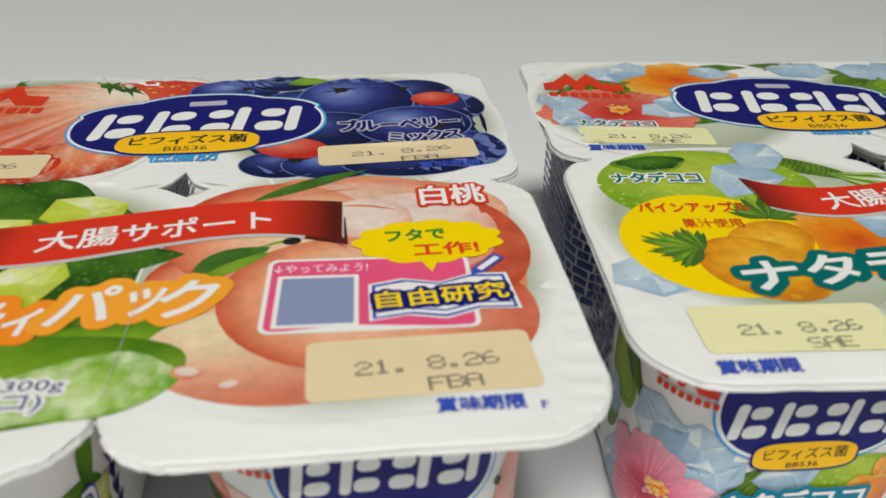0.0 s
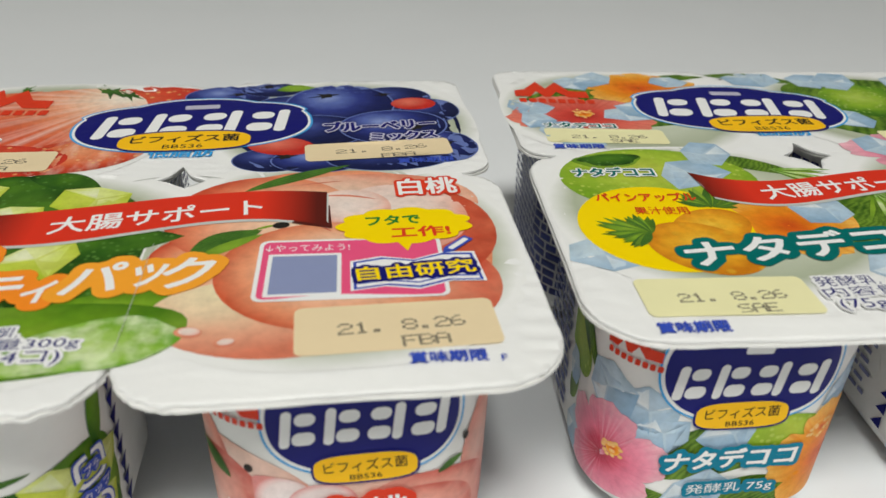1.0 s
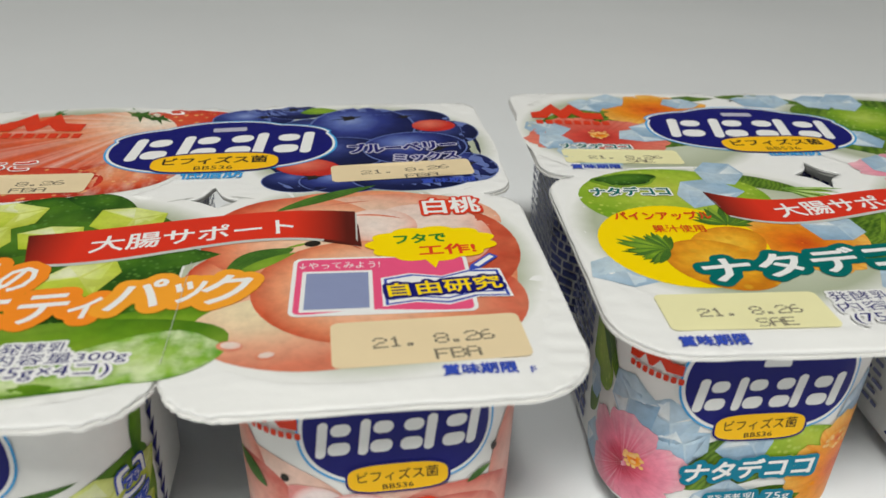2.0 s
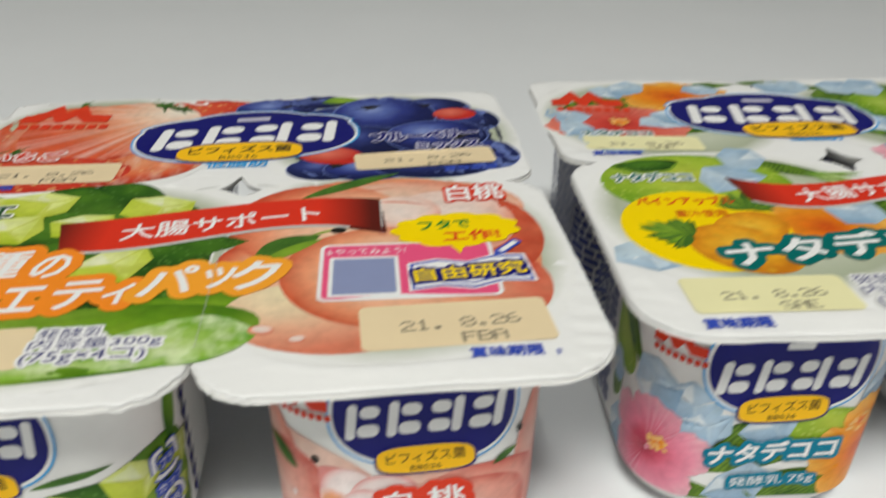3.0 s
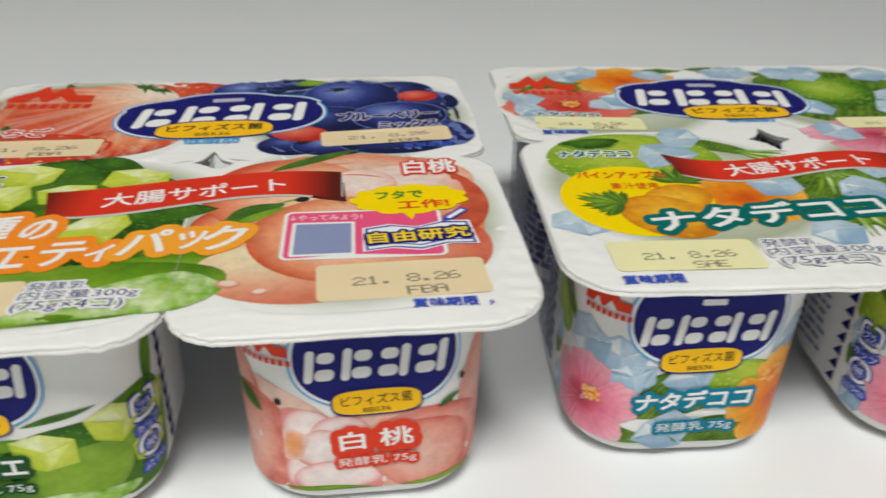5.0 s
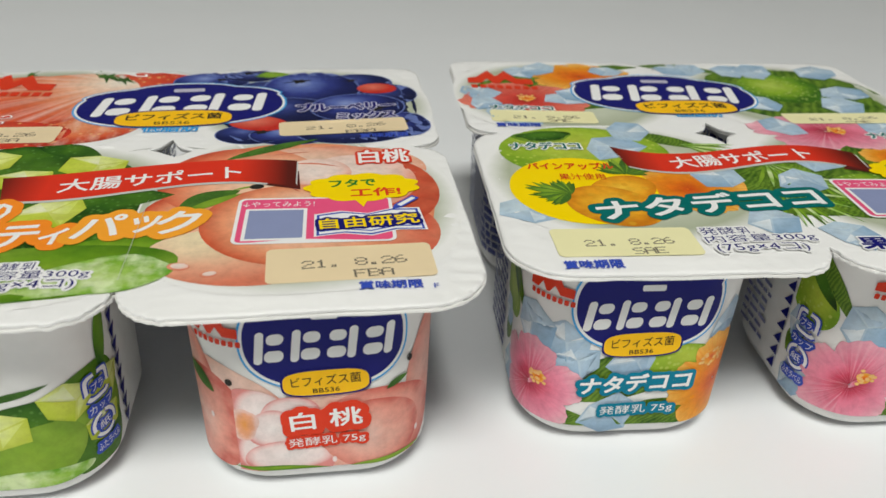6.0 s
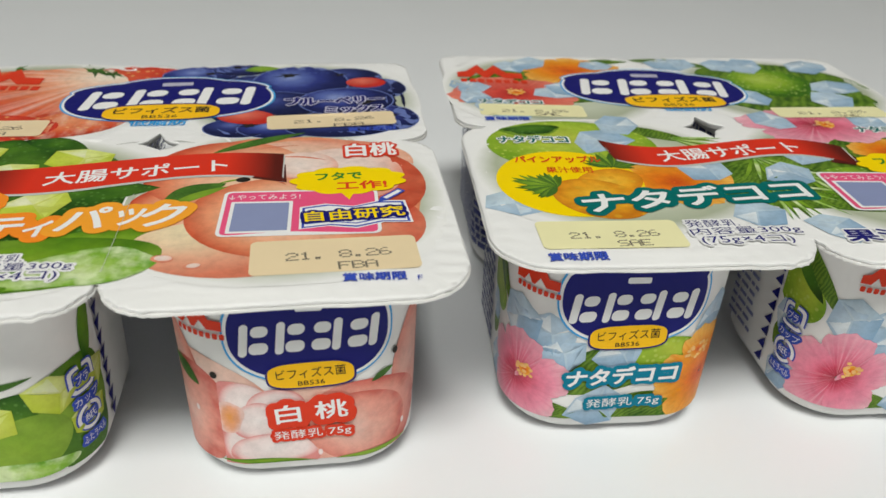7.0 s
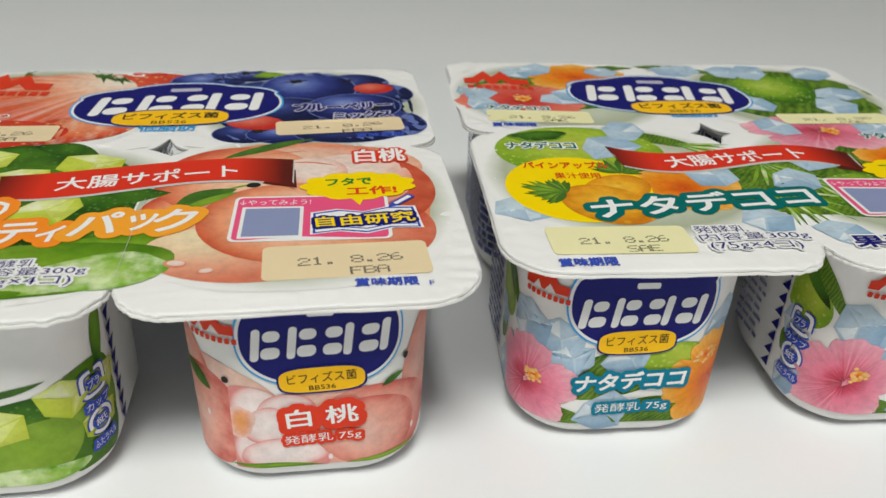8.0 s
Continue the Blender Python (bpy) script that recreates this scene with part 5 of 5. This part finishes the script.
def label_peach(cup, o):
    S = on_cup
    D = lambda name, loop, mat, layer, label="": decal(name, [clipped(loop)], [mat], cup, S, layer, label, 0.17)
    D("peach", ellipse(o - 1.7, 2.85, 1.25, 0.62, -38), PEACH_PALE, 1, "printed pale peach")
    D("peach", ellipse(o - 2.75, 3.35, 0.6, 1.1, 20), PEACH_PINK, 1.2, "printed pink peach")
    D("peach", ellipse(o + 2.35, 3.2, 0.75, 1.45, -14), PEACH_PINK, 1, "printed pink peach")
    D("peach", ellipse(o + 0.1, 2.0, 1.8, 1.0), PEACH_PALE, 1.5, "printed pale peach")
    D("peach", ellipse(o + 1.08, 1.95, 1.30, 1.06, -6), PEACH_PINK, 2.5, "printed pink peach")
    D("peach", ellipse(o + 0.92, 1.82, 0.98, 0.92, -4), PEACH_PINK, 3.1, "printed pink peach")
    D("peach", [(min(x, o - 1.72), y) for x, y in ellipse(o - 2.40, 2.15, 0.95, 1.30, 0)], PEACH_PINK, 2, "printed red peach cut by the blossom picture")
    edge = lambda loop: [(max(x, o - 1.74), y) for x, y in loop]
    for k, (x, z, rx, rz, a) in enumerate(((-1.6, 1.4, 0.7, 0.7, 10), (-1.4, 2.62, 0.62, 0.52, -20), (-0.72, 2.5, 0.58, 0.42, 10), (-1.05, 2.15, 0.52, 0.46, 0), (-0.75, 1.30, 0.86, 0.52, -10))):
        D("blossom_petal", edge(ellipse(o + x, z, rx, rz, a, wob=0.03, seed=k)), PETAL, 4.2 + 0.45 * k, "printed pale pink petal")
    D("blossom_throat", edge(ellipse(o - 1.60, 2.28, 0.3, 0.40, 0, wob=0.07)), THROAT, 6.7, "orange throat of the blossom")
    D("leaf", leaf_shape(o - 2.5, 3.12, 0.85, 0.36, -30), LEAF_DARK, 5, "printed green leaf")
    D("leaf", leaf_shape(o + 1.35, 3.05, 0.5, 0.16, 25), LEAF_DARK, 5)
    D("stalk", ellipse(o - 1.78, 3.27, 0.07, 0.08), BLACK, 5)
    D("stalk", ellipse(o + 1.62, 3.5, 0.06, 0.08), BLACK, 5)
    D("leaf", leaf_shape(o - 0.9, 1.09, 1.9, 0.14, -3), LEAF_LIGHT, 7)
    D("leaf", leaf_shape(o + 1.2, 1.10, 1.6, 0.12, 3), LEAF_LIGHT, 7)
    for x, z in ((-2.25, 2.3), (1.85, 1.55), (0.1, 1.25)):
        D("drop", ellipse(o + x, z, 0.05, 0.09, 0, 14), PETAL, 7, "printed water drop")
    cup_common(cup, S, o)
    lettering("flavour_character", "白 桃", o - 0.03, 2.36, 1.38, 0.46, WHITE, cup, S, 16, 4, 0.02, 0, [(RED, 0.17)], split=True)
    lettering("weight_text", "発酵乳 75g", o - 0.03, 1.8, 1.5, 0.26, WHITE, cup, S, 16, 3, 0.015, 0, [(RED, 0.07)])


def label_aloe(cup, o):
    S = on_cup
    D = lambda name, loop, mat, layer, label="": decal(name, [clipped(loop)], [mat], cup, S, layer, label, 0.17)
    D("aloe_leaf", leaf_shape(-1.9, 2.75, 2.8, 0.8, -14), ALOE_LEAF, 1.0, "printed dark green aloe leaf")
    D("aloe_leaf", ellipse(-1.2, 1.95, 2.4, 0.95, 0, power=2.6), LEAF_MID, 0.6, "printed green aloe leaf")
    D("aloe_leaf", ellipse(1.05, 2.30, 1.25, 0.78, 14, power=2.6), ALOE_LEAF, 0.8, "printed dark green aloe leaf")
    D("aloe_leaf", ellipse(2.35, 2.45, 0.80, 1.00, 8, power=2.6), LEAF_LIGHT, 1.1, "printed light green aloe leaf")
    D("aloe_leaf", leaf_shape(0.95, 3.28, 1.35, 0.15, 14), LEAF_DARK, 1.6, "narrow dark green leaf tip")
    D("aloe_leaf", leaf_shape(-0.35, 2.62, 1.9, 0.34, 12), LEAF_MID, 1.8, "printed green aloe leaf")
    D("aloe_leaf", leaf_shape(2.90, 3.95, 1.9, 0.42, 74), LEAF_MID, 2.0, "printed green aloe leaf")
    D("aloe_leaf", ellipse(2.35, 1.55, 0.75, 0.62, 40), ALOE_LEAF, 2.2, "printed dark green aloe leaf")
    D("aloe_leaf", ellipse(1.05, 1.78, 1.05, 0.68, 30, power=2.2), LEAF_LIGHT, 3.0, "printed large light green aloe leaf")
    D("aloe_leaf_edge", ellipse(0.9, 1.24, 1.15, 0.22, 2, wob=0.05, seed=3), LEAF_FROST, 4.0, "pale speckled edge of the aloe leaf")
    for k, (x, z, r) in enumerate(((0.56, 2.52, 0.56), (1.86, 2.86, 0.52), (2.42, 1.98, 0.46), (-2.1, 2.0, 0.55), (2.75, 2.75, 0.45), (-1.3, 1.55, 0.42))):
        crystal("aloe_cube", x, z, r, [CUBE_TOP, CUBE_L, CUBE_R, CUBE_PALE], cup, S, 4.4 + 0.65 * k, -6, 50 + k)
    cup_common(cup, S, o)
    lettering("flavour_character", "アロエ", o + 0.15, 2.25, 1.4, 0.42, WHITE, cup, S, 16, 0, 0.03, 0, [(DKGREEN, 0.12)], split=True)
    lettering("weight_text", "発酵乳 75g", o + 0.1, 1.72, 1.5, 0.26, WHITE, cup, S, 16, 2, 0.015, 0, [(DKGREEN, 0.07)])


def label_tropical(cup, o):
    S = on_cup
    D = lambda name, loop, mat, layer, label="": decal(name, [clipped([(max(x, o - 4.12), y) for x, y in loop])], [mat], cup, S, layer, label, 0.17)
    D("leaf", leaf_shape(o - 3.2, 4.15, 2.2, 0.34, -50), PALM, 2.0, "printed green palm leaf")
    D("leaf", leaf_shape(o - 3.55, 4.1, 1.6, 0.4, -42), ALOE_LEAF, 1.7, "printed dark green leaf")
    D("green_fruit", ellipse(o - 3.65, 3.6, 0.85, 0.62, -35), KIWI, 1.2, "printed yellow-green fruit")
    D("leaf", leaf_shape(o - 3.7, 2.25, 0.9, 0.5, 60), PALM, 1.3, "printed green leaf")
    D("leaf", leaf_shape(o - 0.3, 2.2, 3.0, 1.2, 10), PALM, 1.1, "printed green palm leaf")
    D("leaf", leaf_shape(o + 0.6, 1.25, 2.6, 0.8, 10), PALM, 1.6, "printed green palm leaf")
    D("lime", ellipse(o + 0.75, 2.8, 0.85, 0.4, 10), KIWI, 1.4, "printed yellow-green fruit")
    D("lime", ellipse(o + 0.5, 1.1, 1.1, 0.6), LIME, 1.5, "printed green lime")
    D("leaf", leaf_shape(o - 1.6, 1.0, 2.4, 0.8, -5), PALM, 1.3, "printed green palm leaf")
    for k, (x, z, r) in enumerate(((-1.6, 3.2, 0.6), (-1.3, 2.75, 0.5), (-0.1, 2.75, 0.5), (-0.45, 1.35, 0.62), (1.9, 3.6, 0.5), (-3.4, 1.4, 0.55), (-3.75, 2.75, 0.45), (-2.3, 3.35, 0.6))):
        crystal("ice_cube", o + x, z, r, [ICE_TOP, ICE_L, ICE_R, ICE_PALE], cup, S, 2 + 0.25 * k, 15 * k, 80 + k)
    hibiscus(o + 1.9, 2.05, 1.15, [HIB_ORANGE], cup, S, 5, 30, 1.15, "hibiscus", "printed orange hibiscus")
    pollen(o + 1.62, 2.78, 0.3, cup, S, 7.4)
    hibiscus(o - 2.25, 1.90, 1.18, [HIB_PINK, HIB_PINK_LOW], cup, S, 5.2, 15, 0.98, "hibiscus", "printed pink hibiscus")
    D("hibiscus_pistil", leaf_shape(o - 2.14, 1.98, 0.42, 0.12, 52), HIB_PINK_LOW, 7.4)
    pollen(o - 2.03, 2.14, 0.21, cup, S, 7.8)
    cup_common(cup, S, o, 3.98)
    lettering("flavour_character", "ナタデココ", o + 0.02, 2.26, 2.35, 0.46, WHITE, cup, S, 16, 3, 0.03, 0.1, [(CYAN, 0.11)], split=True)
    lettering("weight_text", "発酵乳 75g", o + 0.14, 1.52, 1.6, 0.28, WHITE, cup, S, 16, 3, 0.015, 0, [(CYAN, 0.08)])


LEVELS = [0.0, 0.03, 0.09, 0.18, 0.3, 0.45, 0.6, 0.75, 1.2, 2.0, 3.0, 4.0, 4.6, 4.99]


def yogurt_cup(root, cx, cy):
    holder = loft("cup", LEVELS, plastic, root, "white plastic yogurt cup", True)
    holder.location = (cx * CM, cy * CM, 0)
    lv = [LABEL_LOW + (LABEL_TOP - LABEL_LOW) * i / 18 for i in range(19)]
    loft("label_sleeve", lv, paper, holder, "white printed paper sleeve", False, 0.03)
    return holder


def yogurt_pack(label, pose_m, art, cups, seed, spots):
    root = tagged(new("yogurt_pack"), label, "yogurt pack", "yogurt packs on the table")
    sheet("flange", 0.02, LID - 0.045, 0.0005, plastic, root, "white plastic rim under the lid", True, 0.66, seed + 5)
    lid = sheet("lid", 0.0, LID + 0.02, 0.0004, lid_white, root, "white printed peel-off lid with four lobes", True, 0.60, seed)
    art(lid)
    for (cx, cy), build in zip(spots, cups):
        c = yogurt_cup(root, cx, cy)
        if build:
            build(c)
    root.matrix_world = pose_m
    return root


def aloe_cup(c):
    label_aloe(c, -0.62)
    triangles_and_marks(c, on_cup, 3.38, 1)


def peach_cup(c):
    label_peach(c, 0.24)


def tropic_left_cup(c):
    label_tropical(c, 0.0)
    side_print(c, on_cup, -5.9, -4.25, 0.11, PRINTBLUE)


def tropic_right_cup(c):
    label_tropical(c, 0.75)
    triangles_and_marks(c, on_cup, -3.45, -1)
    side_print(c, on_cup, -5.4, -4.2, 0.05, FADED)


# dense dark rows run past the print to deepen shade in gap and hole
def print_shaded_sides(c):
    side_print(c, on_cup, -5.8, 1.4, 0.13, PRINTBLUE)


# same dark rows across the front, painting the shade seen through the hole
def print_shaded_back(c):
    side_print(c, on_cup, -2.4, 5.8, 0.13, PRINTBLUE)


yogurt_pack("white four-cup yogurt pack with strawberry, blueberry, aloe and peach lid", pose(0.0, 0.0545, 0, 0, 0, 0), art_variety, (aloe_cup, peach_cup, print_shaded_back, print_shaded_sides), 1, ((-3.12, -3.0), (3.14, -3.0), (-3.12, 3.35), (3.12, 3.35)))
yogurt_pack("white four-cup yogurt pack with pineapple, hibiscus and ice printed lid", pose(0.1335, 0.059, 0, 0, 0, -3), art_tropical, (tropic_left_cup, tropic_right_cup, print_shaded_sides, print_shaded_sides), 2, ((-3.32, -3.05), (3.12, -3.05), (-3.2, 3.35), (3.12, 3.35)))
